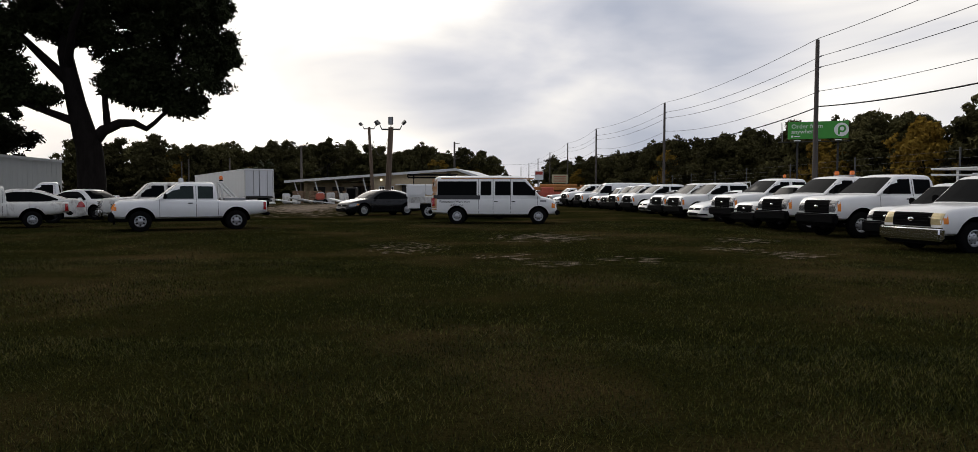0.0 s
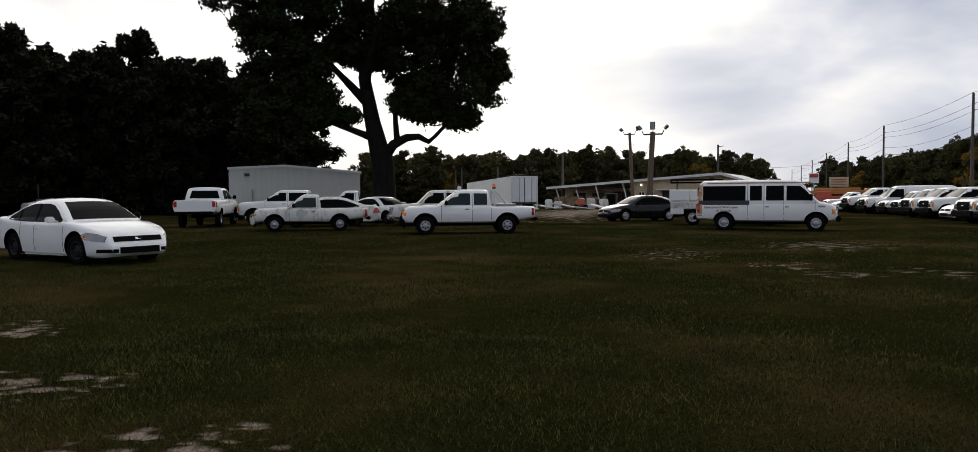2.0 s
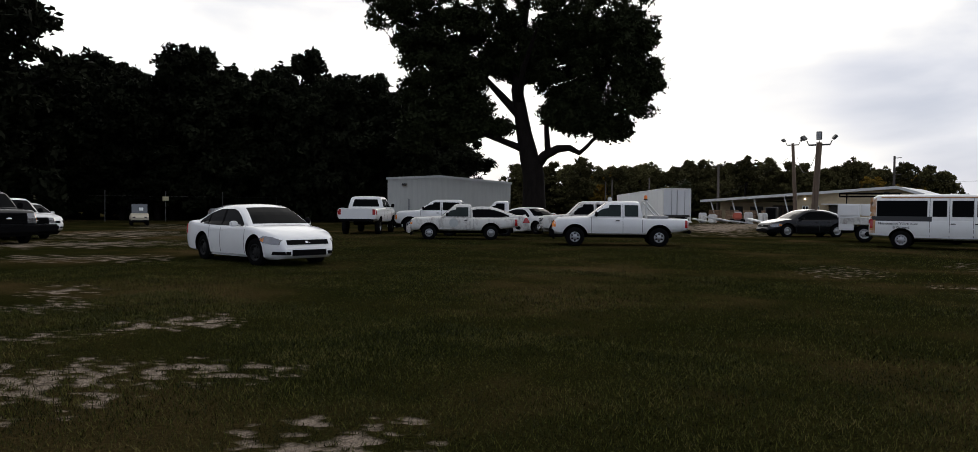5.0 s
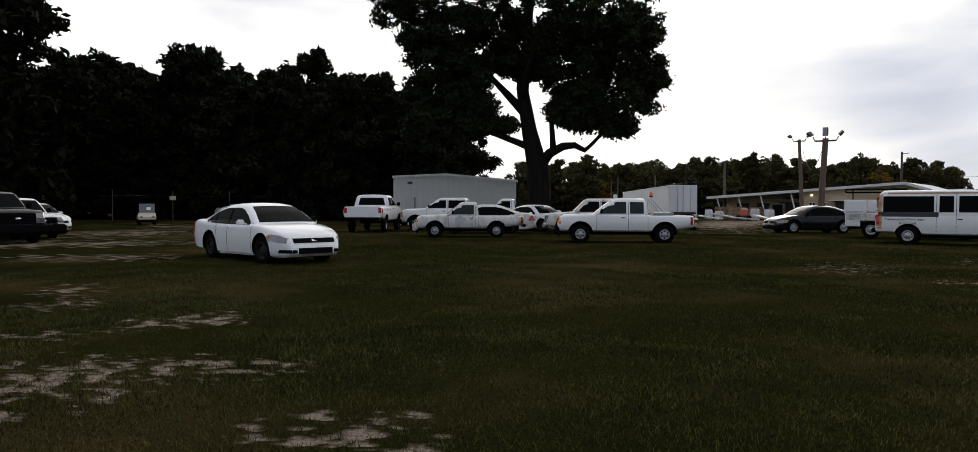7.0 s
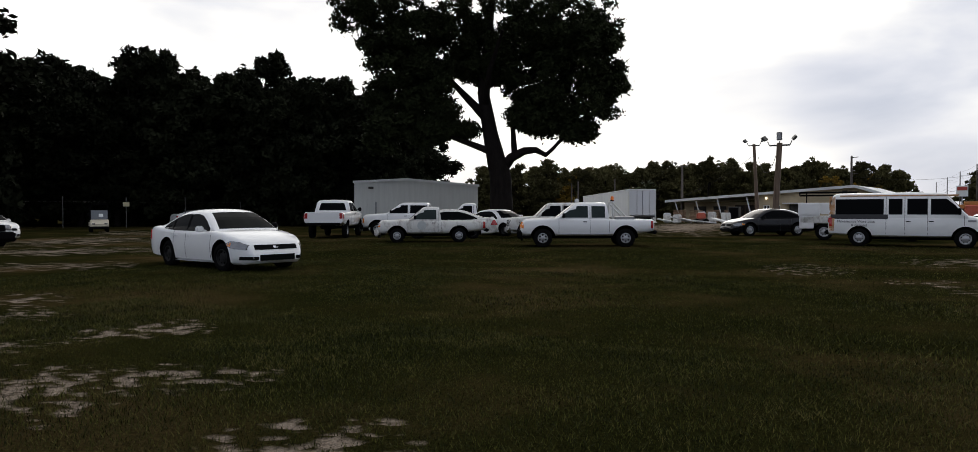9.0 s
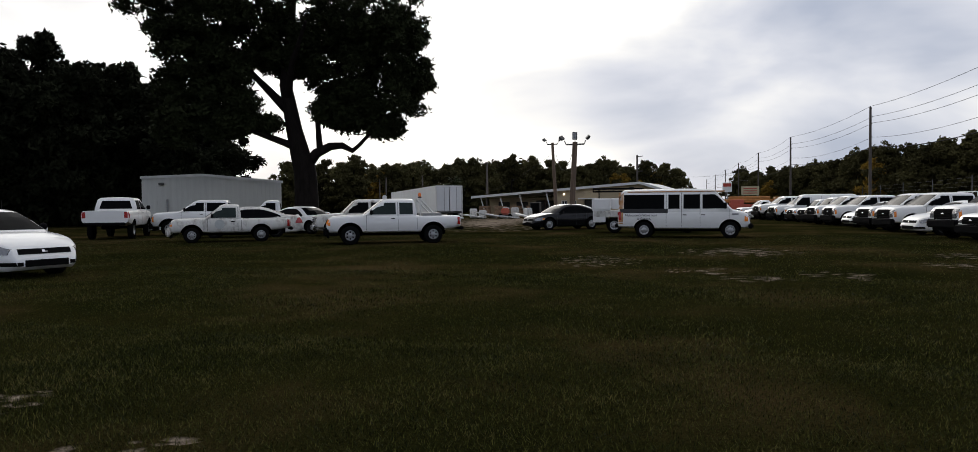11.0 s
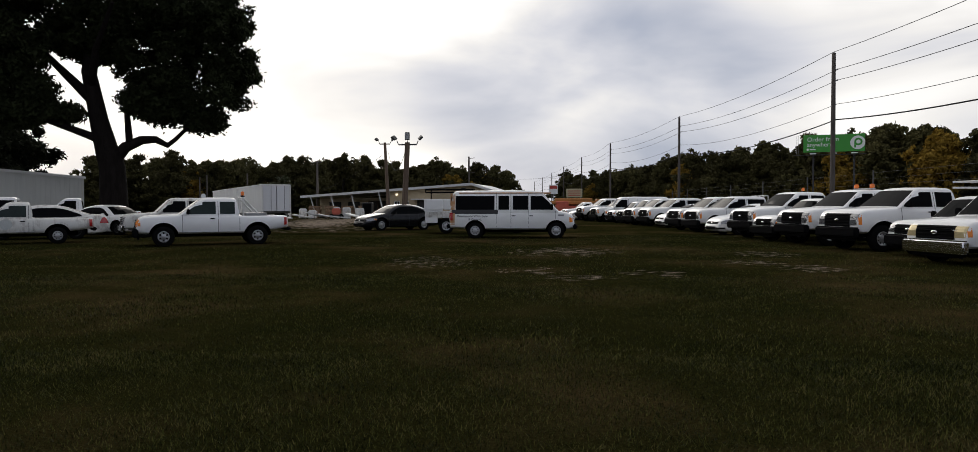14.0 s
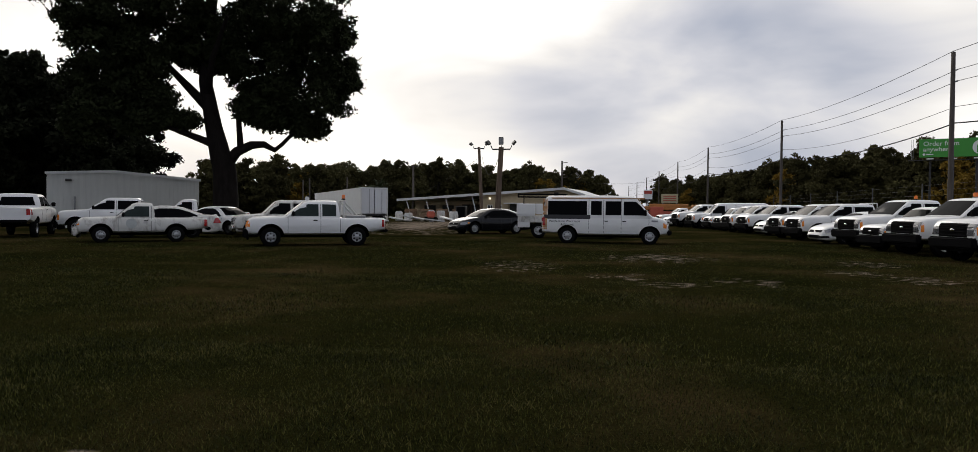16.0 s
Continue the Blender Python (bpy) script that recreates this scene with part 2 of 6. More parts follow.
def box_bm(size, at=(0, 0, 0), bevel=0.0, bm=None, m=None, segments=1):
    """A box, bevelled, centred at a place; joined into bm where one is given."""
    own = bmesh.new()
    bmesh.ops.create_cube(own, size=1.0, matrix=Matrix.Diagonal((*size, 1)))
    if bevel:
        bmesh.ops.bevel(own, geom=own.edges[:], offset=bevel, segments=segments, affect="EDGES")
    own.transform(Matrix.Translation(at) @ (m or Matrix()))
    return joined(bm, own)


def joined(bm, own):
    if bm is None:
        return own
    me = bpy.data.meshes.new("tmp")
    own.to_mesh(me)
    own.free()
    bm.from_mesh(me)
    bpy.data.meshes.remove(me)
    return bm


def cyl_bm(r, depth, m, seg=16, r2=None, bm=None, bevel=0.0):
    own = bmesh.new()
    bmesh.ops.create_cone(own, cap_ends=True, segments=seg, radius1=r, radius2=r if r2 is None else r2, depth=depth)
    if bevel:
        edges = [e for e in own.edges if abs(e.verts[0].co.z - e.verts[1].co.z) < 1e-5]
        bmesh.ops.bevel(own, geom=edges, offset=bevel, segments=2, affect="EDGES")
    own.transform(m)
    return joined(bm, own)


def rod_bm(a, b, r, seg=8, bm=None, r2=None):
    a, b = Vector(a), Vector(b)
    d = b - a
    m = Matrix.Translation((a + b) / 2) @ d.to_track_quat("Z", "Y").to_matrix().to_4x4()
    return cyl_bm(r, d.length, m, seg, r2, bm)


def prism_bm(points, y0, y1, bm=None, m=None):
    """A side outline in x, z, drawn out from y0 to y1."""
    own = bmesh.new()
    a = [own.verts.new((x, y0, z)) for x, z in points]
    b = [own.verts.new((x, y1, z)) for x, z in points]
    own.faces.new(a)
    own.faces.new(b[::-1])
    for i in range(len(a)):
        j = (i + 1) % len(a)
        own.faces.new((a[i], b[i], b[j], a[j]))
    if m:
        own.transform(m)
    return joined(bm, own)


def tube_points(path, radii, seg=8):
    """Vertices and faces of a tapered tube along a path."""
    verts, faces = [], []
    path = [Vector(p) for p in path]
    for i, p in enumerate(path):
        d = (path[min(i + 1, len(path) - 1)] - path[max(i - 1, 0)]).normalized()
        side = d.cross(Vector((0.31, 0.95, 0.05))).normalized()
        up = d.cross(side)
        for k in range(seg):
            a = 2 * math.pi * k / seg
            verts.append(p + (side * math.cos(a) + up * math.sin(a)) * radii[i])
    for i in range(len(path) - 1):
        for k in range(seg):
            j = (k + 1) % seg
            faces.append((i * seg + k, i * seg + j, (i + 1) * seg + j, (i + 1) * seg + k))
    faces.append(tuple(range(seg))[::-1])
    faces.append(tuple((len(path) - 1) * seg + k for k in range(seg)))
    return verts, faces


def text_part(body, size, m, mat, parent, name="lettering", label="", extrude=0.004):
    cu = bpy.data.curves.new(name, "FONT")
    cu.body, cu.size, cu.extrude, cu.align_x = body, size, extrude, "LEFT"
    tmp = bpy.data.objects.new(name, cu)
    scene.collection.objects.link(tmp)
    me = bpy.data.meshes.new_from_object(tmp.evaluated_get(bpy.context.evaluated_depsgraph_get()))
    bpy.data.objects.remove(tmp)
    bpy.data.curves.remove(cu)
    me.materials.clear()
    me.materials.append(mat)
    me.transform(m)
    return part(name, me, mat, parent, label)


# ---- vehicles: x ahead, y to the left, origin on the ground midway between the axles ----
from mathutils.bvhtree import BVHTree


def curve_at(points, x):
    """Height of a smoothed side profile."""
    xs = [p[0] for p in points]
    zs = [p[1] for p in points]
    return float(np.mean([np.interp(x + d, xs, zs) for d in (-0.045, -0.02, 0, 0.02, 0.045)]))


def ring_mesh(name, rings, mat):
    """Lofts half sections (bottom middle to top middle) into a closed solid."""
    verts, faces = [], []
    k = len(rings[0][1])
    n = 2 * k - 2
    for x, half in rings:
        full = list(half) + [(-y, z) for y, z in half[-2:0:-1]]
        verts += [(x, y, z) for y, z in full]
    for i in range(len(rings) - 1):
        for j in range(n):
            a, b = i * n + j, i * n + (j + 1) % n
            faces.append((a, b, b + n, a + n))
    faces.append(tuple(range(n))[::-1])
    faces.append(tuple((len(rings) - 1) * n + j for j in range(n)))
    me = mesh_from(name, verts, faces, mat)
    bm = bmesh.new()
    bm.from_mesh(me)
    bmesh.ops.recalc_face_normals(bm, faces=bm.faces)
    bm.to_mesh(me)
    bm.free()
    return me


def cut_from(me, cutters):
    """The mesh less the cutters, whose own material lines the cut."""
    ob = new("tmp", me)
    temps = [ob]
    for c in cutters:
        co = new("tmp_cut", c)
        temps.append(co)
        mod = ob.modifiers.new("cut", "BOOLEAN")
        mod.operation, mod.object, mod.solver = "DIFFERENCE", co, "EXACT"
        mod.material_mode = "TRANSFER"
    bpy.context.view_layer.update()
    res = bpy.data.meshes.new_from_object(ob.evaluated_get(bpy.context.evaluated_depsgraph_get()))
    for t in temps:
        bpy.data.objects.remove(t)
    return res


def bm_mesh(bm, mat):
    me = bpy.data.meshes.new("cut")
    bmesh.ops.recalc_face_normals(bm, faces=bm.faces)
    bm.to_mesh(me)
    bm.free()
    me.materials.append(mat)
    return me


def shell(bvh, cols, way, rows=4, off=0.007, depth=0.02):
    """A thin sheet that lies on the body: columns of (low, high) points, laid on along a direction."""
    way = Vector(way).normalized()
    grid = []
    for lo, hi in cols:
        lo, hi = Vector(lo), Vector(hi)
        line = []
        for r in range(rows + 1):
            p = lo.lerp(hi, r / rows)
            hit, normal, _, _ = bvh.ray_cast(p - way * 1.5, way)
            if hit is not None and (hit - p).length < 0.6:
                p = hit
            line.append(p - way * off)
        grid.append(line)
    bm = bmesh.new()
    top = [[bm.verts.new(p) for p in line] for line in grid]
    low = [[bm.verts.new(p + way * depth) for p in line] for line in grid]
    n, m = len(grid), rows + 1
    for i in range(n - 1):
        for j in range(m - 1):
            bm.faces.new((top[i][j], top[i + 1][j], top[i + 1][j + 1], top[i][j + 1]))
    border = [(i, 0) for i in range(n)] + [(n - 1, j) for j in range(1, m)] + [(i, m - 1) for i in range(n - 2, -1, -1)] + [(0, j) for j in range(m - 2, 0, -1)]
    for (a, b), (c, d) in zip(border, border[1:] + border[:1]):
        bm.faces.new((top[a][b], low[a][b], low[c][d], top[c][d]))
    return bm


def lathe(profile, seg=24):
    """Spins (radius, y) points about the y axis."""
    verts, faces = [], []
    for r, y in profile:
        for k in range(seg):
            a = 2 * math.pi * k / seg
            verts.append((r * math.cos(a), y, r * math.sin(a)))
    for i in range(len(profile) - 1):
        for k in range(seg):
            j = (k + 1) % seg
            faces.append((i * seg + k, i * seg + j, (i + 1) * seg + j, (i + 1) * seg + k))
    return verts, faces


WHEELS = {}


def wheel_meshes(r, rim, width, mat, style):
    key = (r, rim, width, mat.name, style)
    if key not in WHEELS:
        w = width / 2
        v, f = lathe([(rim, -w * 0.8), (rim + 0.02, -w), (r - 0.05, -w), (r - 0.012, -w * 0.8), (r, -w * 0.5), (r, w * 0.5),
                      (r - 0.012, w * 0.8), (r - 0.05, w), (rim + 0.02, w), (rim, w * 0.8)])
        tyre = mesh_from("tyre", v, f, RUBBER, 40)
        # outer side at +y
        dish = [(rim + 0.004, w * 0.9), (rim - 0.015, w * 0.92), (rim - 0.03, w * 0.55), (rim * 0.72, w * 0.42), (rim * 0.5, w * 0.62), (rim * 0.34, w * 0.62), (rim * 0.3, w * 0.75), (0.001, w * 0.8)]
        v, f = lathe(dish)
        rimm = mesh_from("rim", v, f, mat, 35)
        bm = bmesh.new()
        n = {"steel": 8, "alloy": 6, "cap": 14}[style]
        for k in range(n):
            a = 2 * math.pi * (k + 0.5) / n
            rr = rim * (0.66 if style != "cap" else 0.74)
            size = {"steel": 0.028, "alloy": 0.055, "cap": 0.022}[style]
            box_bm((size * 1.3, 0.03, size), (rr * math.cos(a), w * 0.50, rr * math.sin(a)), 0.006, bm, Matrix.Rotation(-a, 4, "Y"))
        for face in bm.faces:
            face.material_index = 1
        bm.from_mesh(rimm)
        bm.to_mesh(rimm)
        bm.free()
        rimm.materials.append(WELL)
        WHEELS[key] = (tyre, rimm)
    return WHEELS[key]


def add_wheel(parent, x, y, r, rim, width, mat, style, turn=0.0):
    tyre, rimm = wheel_meshes(r, rim, width, mat, style)
    w = new("wheel")
    w.parent = parent
    w.empty_display_size = 0.1
    w.matrix_local = pose(x, y, r, 0, 0, (180 if y < 0 else 0) + turn)
    part("tyre", tyre, RUBBER, w)
    part("rim", rimm, mat, w)
    return w


def plan(x, tail, nose, half, round_f, round_r):
    """Half width at x, rounded in plan at nose and tail."""
    w = half
    d = nose - x
    if d < round_f[0]:
        w -= round_f[1] * (1 - d / round_f[0]) ** 2.2
    d = x - tail
    if d < round_r[0]:
        w -= round_r[1] * (1 - d / round_r[0]) ** 2.4
    return w


def vehicle(name, s, label, category, group=""):
    """Builds a road vehicle from its measures. s: wb, W, r, top, bot, roof (side profiles), tumble, glass and fittings."""
    root = thing(name, Matrix(), label, category, group)
    tail, nose, half = s["top"][0][0], s["top"][-1][0], s["W"] / 2
    paint = s["paint"]
    rf, rr = s.get("round_f", (0.6, 0.16)), s.get("round_r", (0.5, 0.12))
    xs = sorted({round(v, 3) for v in list(np.linspace(tail, nose, 46)) + [tail + 0.02, tail + 0.05, nose - 0.02, nose - 0.05]})
    rings = []
    for x in xs:
        zt, zb = curve_at(s["top"], x), curve_at(s["bot"], x)
        w = plan(x, tail, nose, half, rf, rr)
        h = zt - zb
        c = s.get("crown", 0.03) if x > s.get("flat_to", -99) else 0.0
        rings.append((x, [(0, zb), (w * 0.86, zb), (w * 0.955, zb + min(0.06, h * 0.15)), (w * 0.99, zb + 0.28 * h), (w, zb + 0.52 * h), (w * 0.992, zb + 0.66 * h),
                          (w * 0.975, zb + 0.82 * h), (w * 0.955, zt - min(0.06, h * 0.12)), (w * 0.925, zt - 0.018), (w * 0.87, zt), (w * 0.5, zt + c * 0.8), (0, zt + c)]))
    me = ring_mesh("body", rings, paint)
    cutters = []
    for ax in (s["wb"] / 2, -s["wb"] / 2):
        for sd in (1, -1):
            m = Matrix.Translation((ax, sd * (half - 0.1), s["r"] * 1.02)) @ Matrix.Rotation(radians(90), 4, "X")
            cutters.append(bm_mesh(cyl_bm(s["r"] + s.get("arch", 0.07), 0.44, m, 28), WELL))
    if "bed" in s:
        x0, x1, zf = s["bed"]
        cutters.append(bm_mesh(box_bm((x1 - x0, s["W"] - 0.24, 1.2), ((x0 + x1) / 2, 0, zf + 0.6), 0.0), DARK_PLASTIC if s.get("liner") else paint))
    me = cut_from(me, cutters)
    me.shade_smooth()
    me.set_sharp_from_angle(angle=radians(38))
    body = part("body", me, paint, root)
    # cabin
    roof = s["roof"]
    belt, wb_, tum = s["belt"], s.get("cab_half", half * 0.95), s["tumble"]
    rings = []
    for x in np.linspace(roof[0][0], roof[-1][0], 40):
        zt = max(curve_at(roof, x), belt - 0.03)
        if x in (roof[0][0], roof[-1][0]) and s.get("cab_flat_back") is None:
            zt = belt - 0.03
        y = lambda z: wb_ - max(0.0, z - belt) * tum  # noqa: E731
        zs = max(zt - 0.07, belt - 0.04)
        rings.append((float(x), [(0, belt - 0.12), (wb_, belt - 0.12), (y(belt), belt - 0.06), (y((zs + belt) / 2), (zs + belt) / 2), (y(zs), zs), (y(zt) - 0.03, zt - 0.025), (y(zt) - 0.09, zt), (y(zt) * 0.5, zt + 0.022), (0, zt + 0.03)]))
    cab = ring_mesh("roof", rings, s.get("roof_paint", paint))
    cab.shade_smooth()
    cab.set_sharp_from_angle(angle=radians(38))
    part("roof", cab, paint, root, s.get("roof_label", ""))
    verts = [v.co.copy() for v in me.vertices]
    polys = [tuple(p.vertices) for p in me.polygons]
    n = len(verts)
    verts += [v.co.copy() for v in cab.vertices]
    polys += [tuple(i + n for i in p.vertices) for p in cab.polygons]
    bvh = BVHTree.FromPolygons(verts, polys)
    glass = s.get("glass", GLASS)
    for cols in s["windows"]:
        for sd in (1, -1):
            part("side_window", shell(bvh, [((x, sd * wb_, zl), (x, sd * wb_, zh)) for x, zl, zh in cols], (0, -sd, 0), 4), glass, root)
    for nm, (xl, zl, xh, zh, inset, gm) in s["screens"].items():
        w0, w1 = wb_ - inset, wb_ - (zh - belt) * tum - inset
        way = (-1, 0, -0.55) if xl > xh else (1, 0, -0.35 if xl < xh else 0)
        if abs(xl - xh) < 0.12:
            way = (1 if xl < 0 else -1, 0, 0)
        cols = [((xl, -w0 + 2 * w0 * k / 8, zl), (xh, -w1 + 2 * w1 * k / 8, zh)) for k in range(9)]
        part(nm, shell(bvh, cols, way, 6), gm or glass, root)
    # panel gaps and handles on both sides
    for x, zl, zh in s["gaps"]:
        for sd in (1, -1):
            part("door_gap", shell(bvh, [((x - 0.007, sd * half, zl), (x - 0.007, sd * half, zh)), ((x + 0.007, sd * half, zl), (x + 0.007, sd * half, zh))], (0, -sd, 0), 8, 0.003, 0.006), GAP, root)
    for x, z in s["handles"]:
        for sd in (1, -1):
            y = bvh.ray_cast(Vector((x, sd * 1.6, z)), Vector((0, -sd, 0)))[0]
            y = y.y if y else sd * half
            bm = box_bm((0.17, 0.03, 0.035), (x, y + sd * 0.015, z), 0.012, None, None, 2)
            part("door_handle", bm, s.get("handle_mat", DARK_PLASTIC), root)
    for x, z, mat in s.get("mirrors", ()):
        for sd in (1, -1):
            arm = rod_bm((x, sd * (wb_ - 0.03), z - 0.03), (x + 0.01, sd * (wb_ + 0.1), z), 0.02, 6)
            mh = s.get("mirror_size", (0.10, 0.2, 0.14))
            box_bm(mh, (x, sd * (wb_ + 0.07 + mh[1] / 2), z + 0.02), 0.03, arm, None, 2)
            part("wing_mirror", arm, mat, root, smooth=40)
    for y_, z0, y1, z1, mat, nm, lab in s.get("front", ()):
        cols = [((nose, y_ + (y1 - y_) * k / 6, z0), (nose, y_ + (y1 - y_) * k / 6, z1)) for k in range(7)]
        part(nm, shell(bvh, cols, (-1, 0, 0), 4, 0.012, 0.04), mat, root, lab)
    for y_, z0, y1, z1, mat, nm, lab in s.get("rear", ()):
        cols = [((tail, y_ + (y1 - y_) * k / 6, z0), (tail, y_ + (y1 - y_) * k / 6, z1)) for k in range(7)]
        part(nm, shell(bvh, cols, (1, 0, 0), 4, 0.010, 0.03), mat, root, lab)
    for cols, mat, nm, lab in s.get("sides", ()):
        if nm.endswith("lamp"):  # lamps wrap round the corners: more columns, standing a little proud
            at = np.linspace(cols[0][0], cols[-1][0], 17)
            cols = [(float(x), float(np.interp(x, [c[0] for c in cols], [c[1] for c in cols])), float(np.interp(x, [c[0] for c in cols], [c[2] for c in cols]))) for x in at]
        for sd in (1, -1):
            part(nm, shell(bvh, [((x, sd * half, zl), (x, sd * half, zh)) for x, zl, zh in cols], (0, -sd, 0), 5, 0.018 if nm.endswith("lamp") else 0.008, 0.03), mat, root, lab)
    for size, at, bev, mat, nm, lab in s.get("boxes", ()):
        part(nm, box_bm(size, at, bev, None, None, 3), mat, root, lab, smooth=40)
    # wheels
    rim, width = s["rim"], s.get("tyre", 0.22)
    for ax, turn in ((s["wb"] / 2, s.get("steer", 0.0)), (-s["wb"] / 2, 0.0)):
        for sd in (1, -1):
            add_wheel(root, ax, sd * (half - 0.03 - width / 2), s["r"], rim, width, s["rim_mat"], s.get("rim_style", "steel"), turn)
    root["half"] = half
    return root, bvh


def slats(root, x, half, z0, z1, n, mat, name="grille_bar"):
    for k in range(n):
        z = z0 + (z1 - z0) * (k + 0.5) / n
        part(name, box_bm((0.03, 2 * half, (z1 - z0) / n * 0.38), (x, 0, z), 0.006), mat, root)


def sedan_spec(paint, **kw):
    s = dict(wb=2.807, W=1.85, r=0.345, rim=0.205, arch=0.085, tyre=0.22, rim_mat=BLACK_RIM, rim_style="steel", paint=paint, belt=0.96, tumble=0.42, cab_half=0.86,
             top=[(-2.67, 0.56), (-2.63, 0.80), (-2.57, 0.97), (-2.45, 1.035), (-2.0, 1.065), (-1.5, 1.03), (-0.6, 1.00), (0.5, 0.985), (1.05, 0.985), (1.5, 0.935), (1.9, 0.85), (2.15, 0.765), (2.3, 0.66), (2.38, 0.52), (2.42, 0.42)],
             bot=[(-2.67, 0.44), (-2.55, 0.30), (-2.2, 0.24), (-1.0, 0.20), (1.0, 0.20), (2.0, 0.19), (2.3, 0.21), (2.42, 0.30)],
             roof=[(-2.12, 1.03), (-1.72, 1.14), (-1.05, 1.385), (-0.7, 1.455), (-0.25, 1.485), (0.1, 1.475), (0.35, 1.42), (0.7, 1.26), (1.2, 0.96)],
             round_f=(0.75, 0.30), round_r=(0.6, 0.17),
             windows=[[(-0.33, 0.955, 1.375), (0.0, 0.955, 1.375), (0.22, 0.955, 1.335), (0.5, 0.957, 1.205), (0.78, 0.96, 1.03)],
                      [(-1.12, 0.965, 1.265), (-0.9, 0.96, 1.33), (-0.65, 0.958, 1.37), (-0.40, 0.955, 1.38)],
                      [(-1.62, 1.005, 1.06), (-1.45, 0.985, 1.14), (-1.17, 0.968, 1.25)]],
             screens={"windscreen": (1.10, 1.02, 0.36, 1.40, 0.10, None), "rear_window": (-1.95, 1.08, -1.08, 1.36, 0.12, None)},
             gaps=[(-1.02, 0.30, 0.95), (-0.365, 0.28, 0.95), (0.92, 0.30, 0.95)],
             handles=[(-0.92, 0.83), (-0.2, 0.82)], handle_mat=paint,
             mirrors=[(0.62, 0.995, paint)],
             front=[(-0.56, 0.55, 0.56, 0.66, DARK_PLASTIC, "grille", "black upper grille"), (-0.46, 0.29, 0.46, 0.43, DARK_PLASTIC, "lower_grille", ""),
                    (0.50, 0.31, 0.82, 0.39, DARK_PLASTIC, "fog_recess", ""), (-0.82, 0.31, -0.50, 0.39, DARK_PLASTIC, "fog_recess", ""),
                    (-0.07, 0.585, 0.07, 0.635, CHROME, "badge", "")],
             sides=[([(1.70, 0.63, 0.70), (1.86, 0.59, 0.755), (2.1, 0.56, 0.73), (2.28, 0.55, 0.66)], LAMP_CLEAR, "headlamp", "clear headlamp"),
                    ([(1.75, 0.63, 0.69), (1.88, 0.61, 0.715)], LAMP_AMBER, "corner_lamp", "amber side marker lamp"),
                    ([(-2.58, 0.70, 0.90), (-2.5, 0.70, 0.97), (-2.4, 0.70, 0.93), (-2.31, 0.70, 0.74)], LAMP_RED, "tail_lamp", "red tail lamp"),
                    ([(-0.425, 0.96, 1.372), (-0.31, 0.96, 1.370)], DARK_PLASTIC, "door_pillar", "black door pillar"),
                    ([(-1.20, 0.975, 1.235), (-1.10, 0.97, 1.27)], DARK_PLASTIC, "door_pillar", "black door pillar"),
                    ([(-1.0, 0.20, 0.26), (0.95, 0.20, 0.26)], paint, "sill", "")],
             rear=[(-0.17, 0.60, 0.17, 0.74, PLATE, "number_plate", "blank pale number plate"), (-0.06, 0.86, 0.06, 0.90, CHROME, "badge", ""),
                   (-0.80, 0.70, -0.52, 0.88, LAMP_RED, "tail_lamp", ""), (0.52, 0.70, 0.80, 0.88, LAMP_RED, "tail_lamp", "")])
    s.update(kw)
    return s


